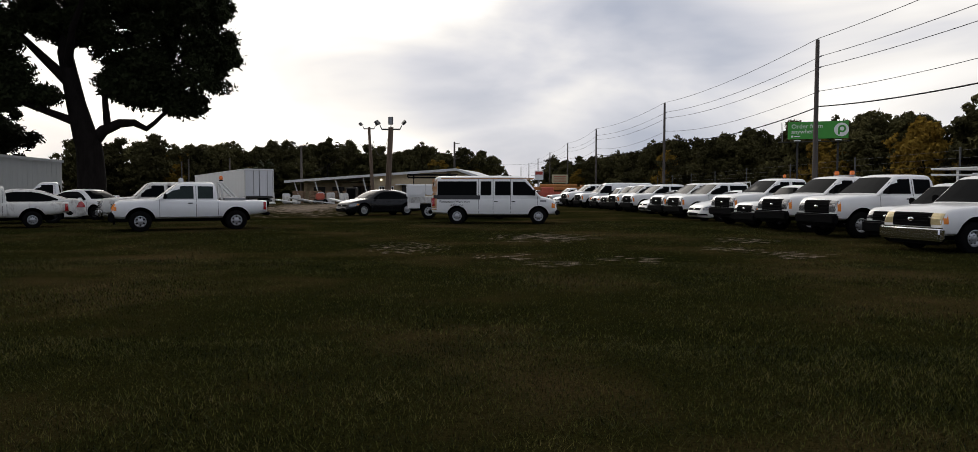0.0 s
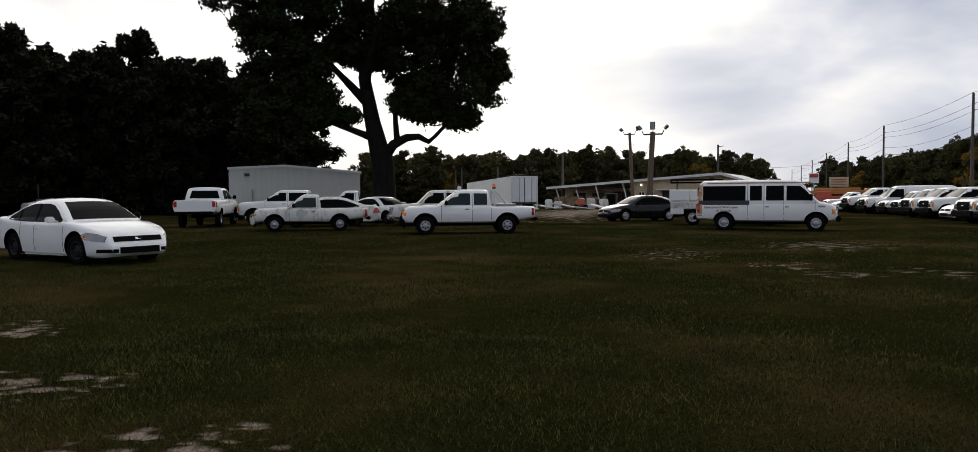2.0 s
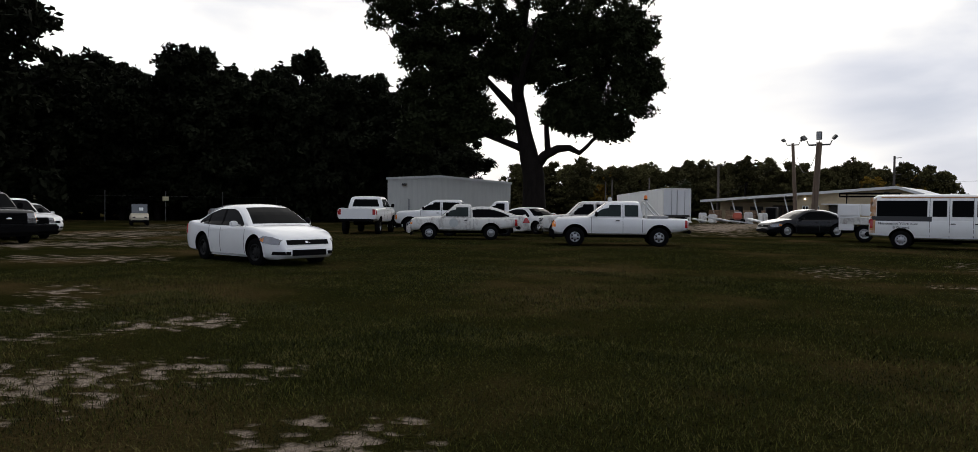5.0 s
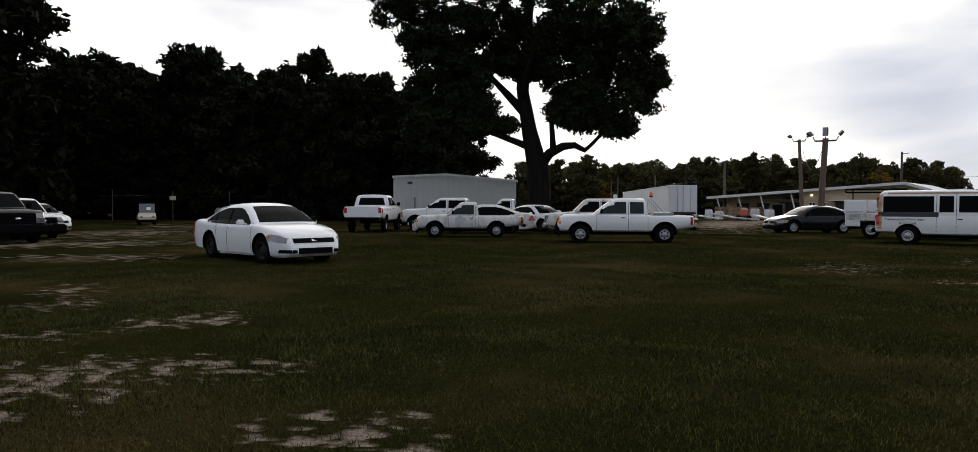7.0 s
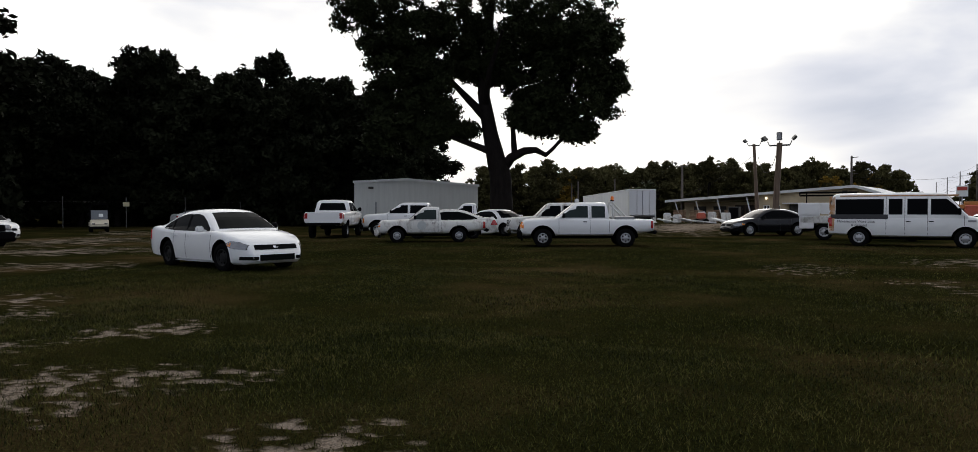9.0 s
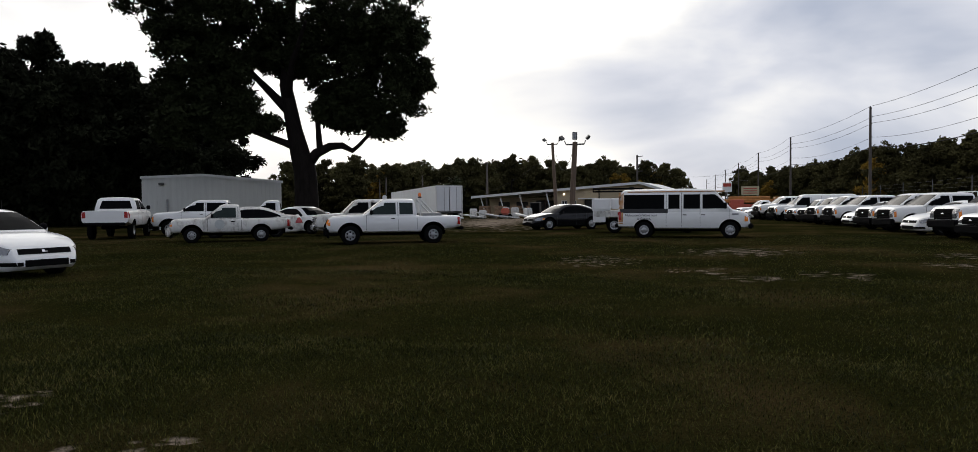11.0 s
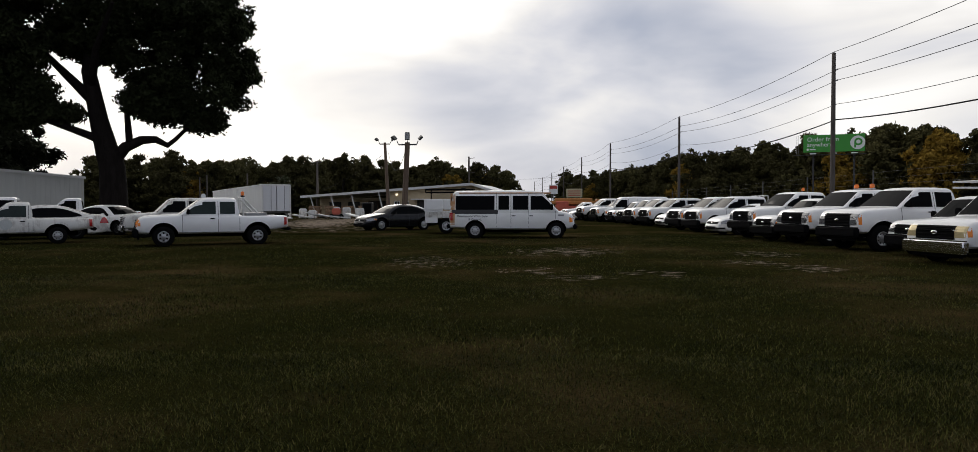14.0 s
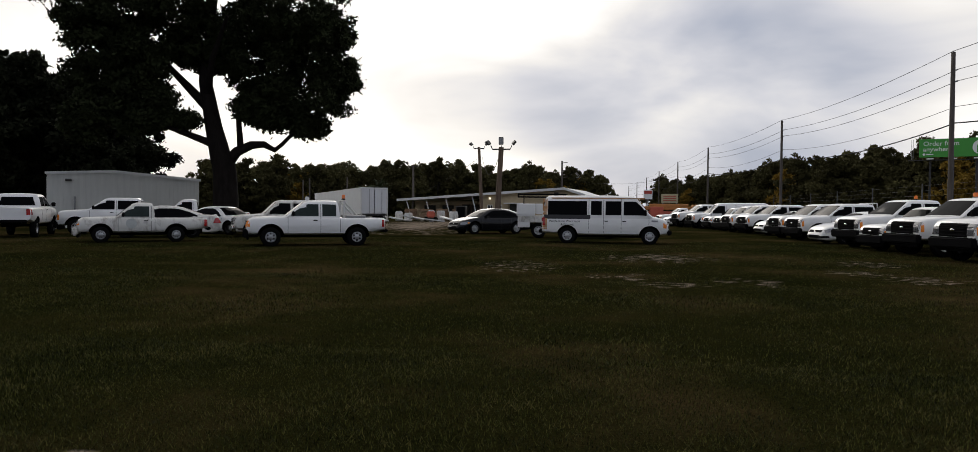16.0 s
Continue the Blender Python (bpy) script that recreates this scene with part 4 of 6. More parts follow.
def big_oak():
    rng = np.random.default_rng(11)
    root = thing("oak_tree", pose(-22.5, 39.6, 0), "large spreading live oak with a dark dense crown", "tree")
    # local frame: x to the right as seen from the lawn, y away from it
    turn = Matrix.Rotation(radians(30), 4, "Z")
    V, F = [], []
    limb(V, F, [(0.15, 0, -0.2), (0.1, 0, 0.6), (0.1, 0, 2.0), (0.05, 0, 3.4), (-0.12, 0, 4.4)], 0.80, 0.62, 14)
    limb(V, F, [(-0.1, 0, 4.0), (-0.55, 0, 6.0), (-1.0, 0.2, 8.6), (-0.8, 0.2, 11.0), (-0.4, 0.3, 14.5)], 0.62, 0.18, 12)
    limb(V, F, [(0.15, 0, 3.9), (0.7, -0.2, 4.6), (1.5, -0.3, 5.0), (2.2, -0.4, 5.05), (2.8, -0.4, 4.75), (3.2, -0.4, 5.1), (4.4, -0.3, 6.4)], 0.36, 0.08, 9)
    limb(V, F, [(0.9, -0.3, 4.9), (0.8, -0.2, 6.4), (1.4, 0, 8.0), (2.2, 0.3, 10.0)], 0.20, 0.08, 8)
    limb(V, F, [(-0.3, 0, 4.9), (-1.1, -0.2, 5.2), (-2.2, -0.4, 5.6), (-3.2, -0.5, 5.95), (-4.4, -0.5, 5.75), (-6.0, -0.4, 5.8)], 0.26, 0.07, 9)
    limb(V, F, [(-0.95, 0.1, 7.2), (-2.6, 0.8, 9.0), (-4.6, 1.2, 11.2)], 0.30, 0.10, 8)
    limb(V, F, [(-0.8, 0.2, 9.0), (1.4, 0.8, 11.0), (3.6, 1.0, 13.0)], 0.28, 0.09, 8)
    limb(V, F, [(-0.9, 0.1, 7.8), (-0.6, -1.8, 9.5), (0.2, -3.6, 11.5)], 0.26, 0.09, 8)
    blobs = [((-1.2, 0, 15.8), (6.4, 5.0, 3.4)), ((3.9, 0, 13.0), (3.1, 3.3, 2.4)), ((-7.9, 0, 13.6), (2.4, 2.8, 1.9)), ((-5.2, 0, 12.2), (2.0, 2.4, 1.4)),
             ((-6.2, 0, 9.6), (1.8, 2.4, 1.5)), ((-6.3, -0.2, 6.8), (1.5, 1.8, 1.3)), ((-4.4, -0.3, 6.2), (1.4, 1.5, 0.8)), ((-7.3, -0.1, 8.2), (0.8, 1.4, 0.9)), ((-7.2, 0, 5.6), (0.8, 1.2, 0.6)),
             ((-1.0, 0.6, 11.4), (1.9, 2.2, 1.4)), ((5.3, 0, 10.5), (2.2, 2.8, 2.0)), ((5.0, 0, 8.0), (2.1, 2.6, 2.0)), ((6.3, 0, 9.2), (1.3, 2.0, 1.3)), ((5.6, 0, 12.0), (2.0, 2.4, 1.5)), ((3.6, 0, 11.2), (1.8, 2.2, 1.4)), ((2.4, 0.2, 9.4), (2.1, 2.6, 2.0)),
             ((3.2, -0.2, 6.9), (1.4, 1.7, 0.9)), ((4.6, -0.2, 6.3), (1.3, 1.7, 0.6)), ((1.0, 0.5, 11.6), (2.0, 2.2, 1.8)), ((-4.1, 0.2, 10.3), (1.6, 2.0, 1.1)),
             ((-2.6, 0, 12.4), (2.2, 2.4, 1.5)), ((-7.0, 0, 11.4), (1.6, 2.0, 1.0)), ((-4.9, 0, 8.2), (1.3, 1.8, 1.0)), ((1.6, 0.3, 7.7), (0.9, 1.4, 0.9)),
             ((-0.6, 0.8, 9.9), (1.2, 1.6, 0.8)), ((-2.4, 0.4, 10.2), (1.1, 1.5, 0.7)), ((-3.1, -0.2, 6.3), (0.9, 1.2, 0.5)), ((2.3, 0, 6.7), (0.7, 1.2, 0.6)),
             ((-3.6, -0.2, 7.4), (0.8, 1.3, 0.9)), ((-2.2, 0, 6.3), (0.7, 1.0, 0.4)), ((-3.9, 0, 9.2), (0.9, 1.5, 0.8)), ((1.2, 0.2, 7.0), (0.4, 1.0, 0.7)), ((2.0, 0, 7.4), (0.8, 1.2, 0.9))]
    small = sub_blobs(rng, blobs, 42, 0.52)
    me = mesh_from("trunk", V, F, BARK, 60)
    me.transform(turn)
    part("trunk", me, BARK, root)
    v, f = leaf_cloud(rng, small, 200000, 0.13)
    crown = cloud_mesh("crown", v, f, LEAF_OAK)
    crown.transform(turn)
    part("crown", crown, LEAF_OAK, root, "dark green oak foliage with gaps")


big_oak()


def tree_kind(seed, height, spread, mat, leaves, size, low=0.18):
    """Trunk and crown meshes of one kind of woodland tree."""
    rng = np.random.default_rng(seed)
    V, F = [], []
    limb(V, F, bent(rng, (0, 0, -0.2), (rng.normal() * 0.4, rng.normal() * 0.4, height * 0.8), 7, 0, 0.15), height * 0.024, height * 0.006, 8)
    blobs = []
    for k in range(14):
        z = height * (low + (0.92 - low) * (k + 0.5) / 14)
        w = spread * math.sin(math.pi * (0.16 + 0.72 * (k + 0.5) / 14)) * rng.uniform(0.7, 1.2)
        a = rng.uniform(0, 2 * math.pi)
        blobs.append(((math.cos(a) * w * 0.4, math.sin(a) * w * 0.4, z), (w * 0.72, w * 0.72, height * 0.07)))
    small = sub_blobs(rng, blobs, 13, spread * 0.12)
    for c, _ in small[:: 9]:
        limb(V, F, bent(rng, (0, 0, max(1.0, c[2] - height * 0.15)), c, 4, 0.1, 0.12), height * 0.007, height * 0.002, 4)
    v, f = leaf_cloud(rng, small, leaves, size)
    return mesh_from("trunk", V, F, BARK, 60), cloud_mesh("crown", v, f, mat)


def woods(kinds, spots, label, group, rng, scale=(0.85, 1.15)):
    for x, y in spots:
        trunk, crown = kinds[int(rng.integers(len(kinds)))]
        k = rng.uniform(*scale)
        t = thing("tree", pose(x, y, 0, 0, 0, rng.uniform(0, 360)) @ Matrix.Diagonal((k, k, k * rng.uniform(0.9, 1.12), 1)), label, "tree", group)
        part("trunk", trunk, BARK, t)
        part("crown", crown, None, t)


rng = np.random.default_rng(21)
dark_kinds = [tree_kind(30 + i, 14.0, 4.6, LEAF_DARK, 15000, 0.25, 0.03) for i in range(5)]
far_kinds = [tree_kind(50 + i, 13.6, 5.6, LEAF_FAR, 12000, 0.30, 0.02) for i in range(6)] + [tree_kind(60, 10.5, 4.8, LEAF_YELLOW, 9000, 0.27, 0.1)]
spots = []
for row in range(3):
    for i in range(19):
        t = (i + 0.5 * (row % 2)) / 18
        spots.append((-84 + t * 42 - row * 4 + rng.normal() * 0.7, 27 + t * 29 + row * 5.5 + rng.normal() * 0.8))
spots += [(-70 + rng.normal() * 3, 4 + i * 5 + rng.normal()) for i in range(-2, 6)] + [(-78 + rng.normal() * 3, 5 + i * 5) for i in range(-2, 6)]
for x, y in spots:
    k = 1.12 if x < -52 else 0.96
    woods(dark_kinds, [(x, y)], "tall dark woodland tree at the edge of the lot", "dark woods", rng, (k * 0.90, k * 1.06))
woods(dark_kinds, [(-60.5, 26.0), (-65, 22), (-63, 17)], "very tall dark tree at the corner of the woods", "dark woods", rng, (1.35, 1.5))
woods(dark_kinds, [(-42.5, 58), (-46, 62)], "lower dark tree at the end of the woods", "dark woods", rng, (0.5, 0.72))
spots = []
for row in range(3):
    for i in range(30):
        t = (i + 0.5 * (row % 2)) / 29
        spots.append((-74 + t * 68 + rng.normal() * 1.2, 118 + 38 * t + row * 8 + rng.normal() * 2))
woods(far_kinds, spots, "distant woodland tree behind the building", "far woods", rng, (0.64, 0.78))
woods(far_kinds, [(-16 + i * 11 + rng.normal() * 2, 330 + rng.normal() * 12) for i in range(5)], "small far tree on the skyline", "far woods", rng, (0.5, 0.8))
woods([tree_kind(61, 9.8, 3.0, LEAF_FAR, 5000, 0.24, 0.62)], [(-27.9, 110)], "tall thin-stemmed tree standing above the far woods", "far woods", rng, (0.98, 1.0))
spots = []
for row in range(3):
    for i in range(46):
        t = i / 45
        spots.append((t, 100 - t * 88 + row * 4 + rng.normal() * 1.6, 98 + 205 * t ** 1.15 + row * 5 + rng.normal() * 2.5))
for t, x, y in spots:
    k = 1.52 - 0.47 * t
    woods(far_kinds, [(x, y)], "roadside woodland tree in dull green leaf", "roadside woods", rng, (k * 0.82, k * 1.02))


# ---- vehicles on the lawn ----
impala, _ = vehicle("sedan", sedan_spec(WHITE_CLEAN, steer=8.0), "white four-door sedan with black steel wheels on the grass", "car")
place(impala, -15.44, 13.42, -10.9)
spot = bmesh.new()
bmesh.ops.create_uvsphere(spot, u_segments=14, v_segments=10, radius=0.085, matrix=Matrix.Translation((0.80, 0.93, 1.08)) @ Matrix.Diagonal((0.9, 1, 1, 1)))
rod_bm((0.72, 0.84, 1.02), (0.80, 0.93, 1.06), 0.018, 8, spot)
part("spot_lamp", spot, DARK_PLASTIC, impala, "black pillar spot lamp", smooth=40)
ranger, _ = pickup("pickup_truck", pickup_spec(WHITE, 5.15, 3.19, 1.78, 1.74, 0.37, 2.02, 1.08, 1.13, 1.09, sill=0.46, rake=0.72, glass=GLASS_GREEN, lamp=LAMP_AMBER, rim_style="alloy"), "white extended-cab pickup with an orange beacon rack")
place(ranger, -11.7, 27.6, -151)
s10, _ = pickup("pickup_truck", pickup_spec(WHITE_DIRTY, 4.83, 2.75, 1.73, 1.60, 0.33, 1.42, 0.98, 1.02, 1.00, glass=GLASS_GREEN, bumper=WHITE_DIRTY), "weathered white single-cab pickup with a rust-streaked bed")
place(s10, -19.44, 27.88, -144)
gmc, _ = pickup("pickup_truck", pickup_spec(WHITE, 5.8, 3.65, 2.03, 2.0, 0.43, 2.2, 1.32, 1.40, 1.38, sill=0.62, rake=0.75, rear_bumper=DARK_PLASTIC), "lifted white pickup seen from its tailgate")
place(gmc, -27.75, 30.83, 121)


def van_spec(paint, wb=3.505, L=5.39, H=2.08, W=2.0, **kw):
    fo = 0.78
    nose, tail = wb / 2 + fo, wb / 2 + fo - L
    xb = wb / 2 + 0.02
    s = dict(wb=wb, W=W, r=0.36, rim=0.20, tyre=0.22, rim_mat=STEEL_RIM, rim_style="steel", paint=paint, belt=1.22, tumble=0.16, cab_half=0.965, arch=0.09, cab_flat_back=True,
             top=[(tail, 1.17), (tail + 0.05, 1.22), (xb - 0.2, 1.22), (xb + 0.05, 1.20), (nose - 0.25, 1.10), (nose - 0.08, 1.02), (nose, 0.86)],
             bot=[(tail, 0.48), (-wb / 2 + 0.6, 0.40), (wb / 2 - 0.6, 0.40), (nose, 0.44)],
             roof=[(tail + 0.02, 1.18), (tail + 0.10, H - 0.12), (tail + 0.25, H - 0.01), (0, H + 0.01), (xb - 0.72, H - 0.02), (xb - 0.58, H - 0.09), (xb + 0.06, 1.21)],
             windows=[[(tail + 0.26, 1.26, 1.86), (tail + 1.95, 1.26, 1.86)], [(tail + 2.12, 1.26, 1.86), (tail + 2.58, 1.26, 1.86)], [(tail + 2.74, 1.26, 1.86), (tail + 3.40, 1.26, 1.86)],
                      [(xb - 1.12, 1.26, 1.85), (xb - 0.62, 1.26, 1.85), (xb - 0.36, 1.26, 1.62), (xb - 0.16, 1.26, 1.36)]],
             screens={"windscreen": (xb - 0.02, 1.27, xb - 0.54, 1.93, 0.10, None), "rear_window": (tail + 0.05, 1.30, tail + 0.09, 1.86, 0.15, None)},
             gaps=[(tail + 2.03, 0.5, 1.95), (tail + 2.66, 0.5, 1.95), (xb - 1.22, 0.5, 1.95), (xb - 0.06, 0.5, 1.22)], handles=[(tail + 2.78, 1.0), (xb - 1.10, 1.0)], handle_mat=DARK_PLASTIC,
             mirrors=[(xb - 0.22, 1.36, DARK_PLASTIC)], mirror_size=(0.12, 0.2, 0.26),
             front=[(-0.62, 0.68, 0.62, 0.96, DARK_PLASTIC, "grille", "dark grille"), (0.64, 0.70, 0.88, 0.94, LAMP_CLEAR, "headlamp", ""), (-0.88, 0.70, -0.64, 0.94, LAMP_CLEAR, "headlamp", "")],
             sides=[([(nose - 0.22, 0.72, 0.94), (nose - 0.08, 0.72, 0.92)], LAMP_AMBER, "side_marker", "amber corner lamp"), ([(tail + 0.03, 0.80, 1.14), (tail + 0.14, 0.80, 1.14)], LAMP_RED, "tail_lamp", "")],
             rear=[(0.80, 0.80, 0.95, 1.14, LAMP_RED, "tail_lamp", ""), (-0.95, 0.80, -0.80, 1.14, LAMP_RED, "tail_lamp", "")],
             boxes=[((0.2, 1.94, 0.22), (nose + 0.03, 0, 0.53), 0.05, DARK_PLASTIC, "front_bumper", ""), ((0.18, 1.9, 0.18), (tail - 0.05, 0, 0.55), 0.04, DARK_PLASTIC, "rear_bumper", ""), ((4.4, 0.7, 0.2), (0, 0, 0.38), 0.04, WELL, "chassis", "")],
             round_f=(0.4, 0.12), round_r=(0.2, 0.05), crown=0.03)
    s.update(kw)
    return s


van, van_bvh = vehicle("passenger_van", van_spec(WHITE_VAN), "white passenger van with rusted roof edges and black lettering", "van")
place(van, -0.48, 33.7, 0)
fusion, _ = vehicle("sedan", sedan_spec(BLACK_PAINT, rim_mat=STEEL_RIM, rim_style="cap"), "glossy black sedan parked on the grass edge", "car")
place(fusion, -7.76, 43.78, -140)
f150, _ = pickup("pickup_truck", pickup_spec(WHITE, 5.6, 3.5, 2.0, 1.85, 0.38, 1.5, 1.06, 1.16, 1.14, lamp=LAMP_YELLOWED, bumper=CHROME), "white pickup with a chrome bumper and tan grille")
place(f150, 12.52, 19.97, 194)
f250, _ = pickup("pickup_truck", pickup_spec(WHITE, 5.76, 3.6, 2.03, 1.98, 0.42, 2.1, 1.28, 1.36, 1.32, sill=0.56, rake=0.74), "white heavy pickup with a black front bumper", "parked work trucks")
place(f250, 12.48, 25.50, 194)
heavy, heavy2 = [place(copy_thing(f250, Matrix()), x, y, 194) for x, y in ((12.16, 28.70), (11.72, 33.65))]
ranger2, _ = pickup("pickup_truck", pickup_spec(WHITE, 5.1, 3.0, 1.76, 1.68, 0.35, 1.45, 1.0, 1.06, 1.03), "white compact pickup with a black grille", "parked compact trucks")
place(ranger2, 12.98, 22.59, 194)
for x, y in ((11.65, 31.18),):
    place(copy_thing(ranger2, Matrix()), x, y, 194)
chevy, _ = pickup("pickup_truck", pickup_spec(WHITE, 5.85, 3.65, 2.03, 1.87, 0.40, 2.45, 1.20, 1.26, 1.22, sill=0.46, rake=0.76, rim_style="alloy"), "white crew-cab pickup with a black bumper", "parked crew-cab trucks")
place(chevy, 11.15, 40.80, 194)
for x, y in ((10.82, 43.84), (10.23, 51.36), (9.61, 54.21)):
    place(copy_thing(chevy, Matrix()), x, y, 194)
imp2, _ = vehicle("sedan", sedan_spec(WHITE), "white sedan parked between work trucks", "car", "parked white sedans")
place(imp2, 11.10, 37.27, 194)
place(copy_thing(imp2, Matrix()), 10.47, 48.22, 194)
place(copy_thing(imp2, Matrix()), -38.47, 17.98, 0)
for ob, x, y, h in ((chevy, -25.70, 34.89, -150), (ranger2, -33.83, 15.27, 0), (ranger2, 8.65, 60.29, 194), (chevy, 7.92, 63.61, 194), (f250, 6.98, 67.41, 194), (imp2, 5.96, 70.72, 194), (ranger2, 5.52, 74.05, 194)):
    place(copy_thing(ob, Matrix()), x, y, h)
dark_truck, _ = pickup("pickup_truck", pickup_spec(BLACK_PAINT, 5.76, 3.6, 2.03, 1.90, 0.42, 2.1, 1.22, 1.28, 1.25, sill=0.5, fo=0.88), "black pickup at the edge of the lawn")
place(dark_truck, -30.91, 12.92, 0)
work3, _ = pickup("pickup_truck", pickup_spec(WHITE, 5.7, 3.55, 2.0, 1.85, 0.38, 1.5, 1.10, 1.18, 1.16), "white single-cab pickup with a grey tool box", "parked work trucks")
place(work3, -24.18, 39.23, -150)
damaged, _ = vehicle("sedan", sedan_spec(WHITE_DIRTY), "damaged white sedan with a torn-off rear bumper", "car")
place(damaged, -21.25, 31.92, -148)
patrol, _ = vehicle("sedan", sedan_spec(WHITE, rim_mat=BLACK_RIM, sides=sedan_spec(WHITE)["sides"] + [([(-0.30, 0.52, 0.78), (0.55, 0.52, 0.78)], PRINT_BLUE, "door_decal", "dark blue door decal")]), "white sedan with a dark blue door decal", "car")
place(patrol, -20.93, 36.89, -20)
silver, _ = vehicle("sedan", sedan_spec(WHITE), "white sedan half hidden behind the black one", "car")
place(silver, -9.14, 53.41, -150)


def suv_spec(paint, **kw):
    s = pickup_spec(paint, 4.75, 2.80, 1.86, 1.80, 0.37, 3.25, 1.06, 1.12, 1.10, sill=0.40, **kw)
    del s["bed"]
    xb, back = s["_xb"], s["_back"]
    s["windows"] = [s["windows"][0], [(xb - 2.15, 1.15, 1.66), (xb - 1.36, 1.15, 1.67)], [(back + 0.2, 1.15, 1.63), (xb - 2.28, 1.15, 1.66)]]
    return s


suv, _ = pickup("sport_utility_vehicle", suv_spec(WHITE), "white sport utility vehicle with a dark bumper", "parked work trucks")
suv["category"] = "suv"
place(suv, 8.98, 57.15, 194)
old, _ = pickup("sport_utility_vehicle", suv_spec(WHITE_DIRTY, bumper=CHROME, grille=METAL_GREY, sides=[([(-2.2, 0.55, 0.82), (0.8, 0.55, 0.82)], GREY_PAINT, "side_stripe", "dark grey lower stripe")]), "old white off-road wagon with a dark stripe")
old["category"] = "suv"
place(old, -16.58, 34.79, -146)

hatch_spec = sedan_spec(WHITE, wb=2.70, W=1.73, r=0.31, rim=0.20, rim_mat=STEEL_RIM, rim_style="cap", cab_half=0.80,
                        top=[(-2.20, 0.56), (-2.17, 0.85), (-2.10, 1.05), (-1.8, 1.08), (-0.6, 1.02), (0.7, 1.00), (1.2, 0.95), (1.75, 0.80), (2.1, 0.62), (2.25, 0.42)],
                        bot=[(-2.20, 0.40), (-2.0, 0.26), (-1.0, 0.19), (1.0, 0.19), (2.25, 0.28)],
                        roof=[(-2.12, 1.06), (-1.95, 1.16), (-1.2, 1.38), (-0.5, 1.48), (-0.05, 1.49), (0.3, 1.43), (0.8, 1.22), (1.35, 0.95)],
                        windows=[[(-0.40, 0.99, 1.37), (0.1, 0.985, 1.37), (0.45, 0.98, 1.24), (0.85, 0.98, 1.05)], [(-1.5, 1.02, 1.16), (-1.1, 1.0, 1.31), (-0.5, 0.99, 1.38)]],
                        screens={"windscreen": (1.2, 1.03, 0.40, 1.40, 0.10, None), "rear_window": (-1.98, 1.16, -1.2, 1.36, 0.12, None)},
                        sides=[([(1.5, 0.62, 0.76), (1.9, 0.58, 0.68)], LAMP_CLEAR, "headlamp", ""), ([(-2.13, 0.66, 0.98), (-2.0, 0.66, 0.98)], LAMP_RED, "tail_lamp", "")],
                        front=[(-0.4, 0.32, 0.4, 0.44, DARK_PLASTIC, "lower_grille", "")], rear=[(-0.17, 0.60, 0.17, 0.74, PLATE, "number_plate", "")])
hatch, _ = vehicle("hatchback", hatch_spec, "white hatchback parked along the wood's edge", "car")
place(hatch, -56.54, 43.91, 74)
cargo_spec = van_spec(WHITE)
cargo_spec["windows"] = cargo_spec["windows"][3:]
cargo, _ = vehicle("cargo_van", cargo_spec, "long white windowless cargo van", "van")
place(cargo, 8.6, 66.0 - 3.0, 184)

# fittings that belong to single vehicles
VT = 3.505 / 2 + 0.78 - 5.39
part("rust_streak", shell(van_bvh, [((VT + 0.02 + 0.05 * k, -1.0, 0.62), (VT + 0.05 + 0.05 * k, -1.0, 1.96)) for k in range(5)], (0, 1, 0), 12, 0.004, 0.01), RUST, van, "rust-streaked rear corner")
part("black_band", shell(van_bvh, [((VT + 0.10 + 0.4 * k, -1.0, 1.08), (VT + 0.10 + 0.4 * k, -1.0, 1.262)) for k in range(6)], (0, 1, 0), 3, 0.009, 0.012), PRINT_BLACK, van, "black band under the rear windows")
for sd in (1, -1):
    part("roof_gutter", box_bm((4.0, 0.03, 0.05), (-0.45, sd * 0.845, 1.985), 0.01), RUST, van, "rusted roof gutter")
text_part("Maintenance Ware ouse", 0.135, Matrix.Translation((VT + 0.32, -1.003, 0.945)) @ Matrix.Rotation(radians(90), 4, "X"), PRINT_BLACK, van, "lettering", "black lettering")
text_part("& Ground.", 0.135, Matrix.Translation((VT + 0.82, -1.006, 0.80)) @ Matrix.Rotation(radians(90), 4, "X"), PRINT_BLACK, van, "lettering", "black lettering")
part("fleet_mark", box_bm((0.26, 0.01, 0.07), (1.95, -0.985, 1.02), 0.0), PRINT_GREY, van, "plain grey bar")
disc = cyl_bm(0.2, 0.012, Matrix.Translation((0.28, 0.868, 0.78)) @ Matrix.Rotation(radians(90), 4, "X"), 20)
part("door_emblem", disc, PLATE, s10, "round pale grey door emblem")


def on(ob, x, y, z):
    return ob.matrix_world @ Matrix.Translation((x, y, z))


def rail_frame(name, m, bars, r, mat, label, category):
    """A rack of tubes: each bar is a pair of points."""
    t = thing(name, m, label, category)
    for a, b in bars:
        part("tube", rod_bm(a, b, r, 8), mat, t)
    return t


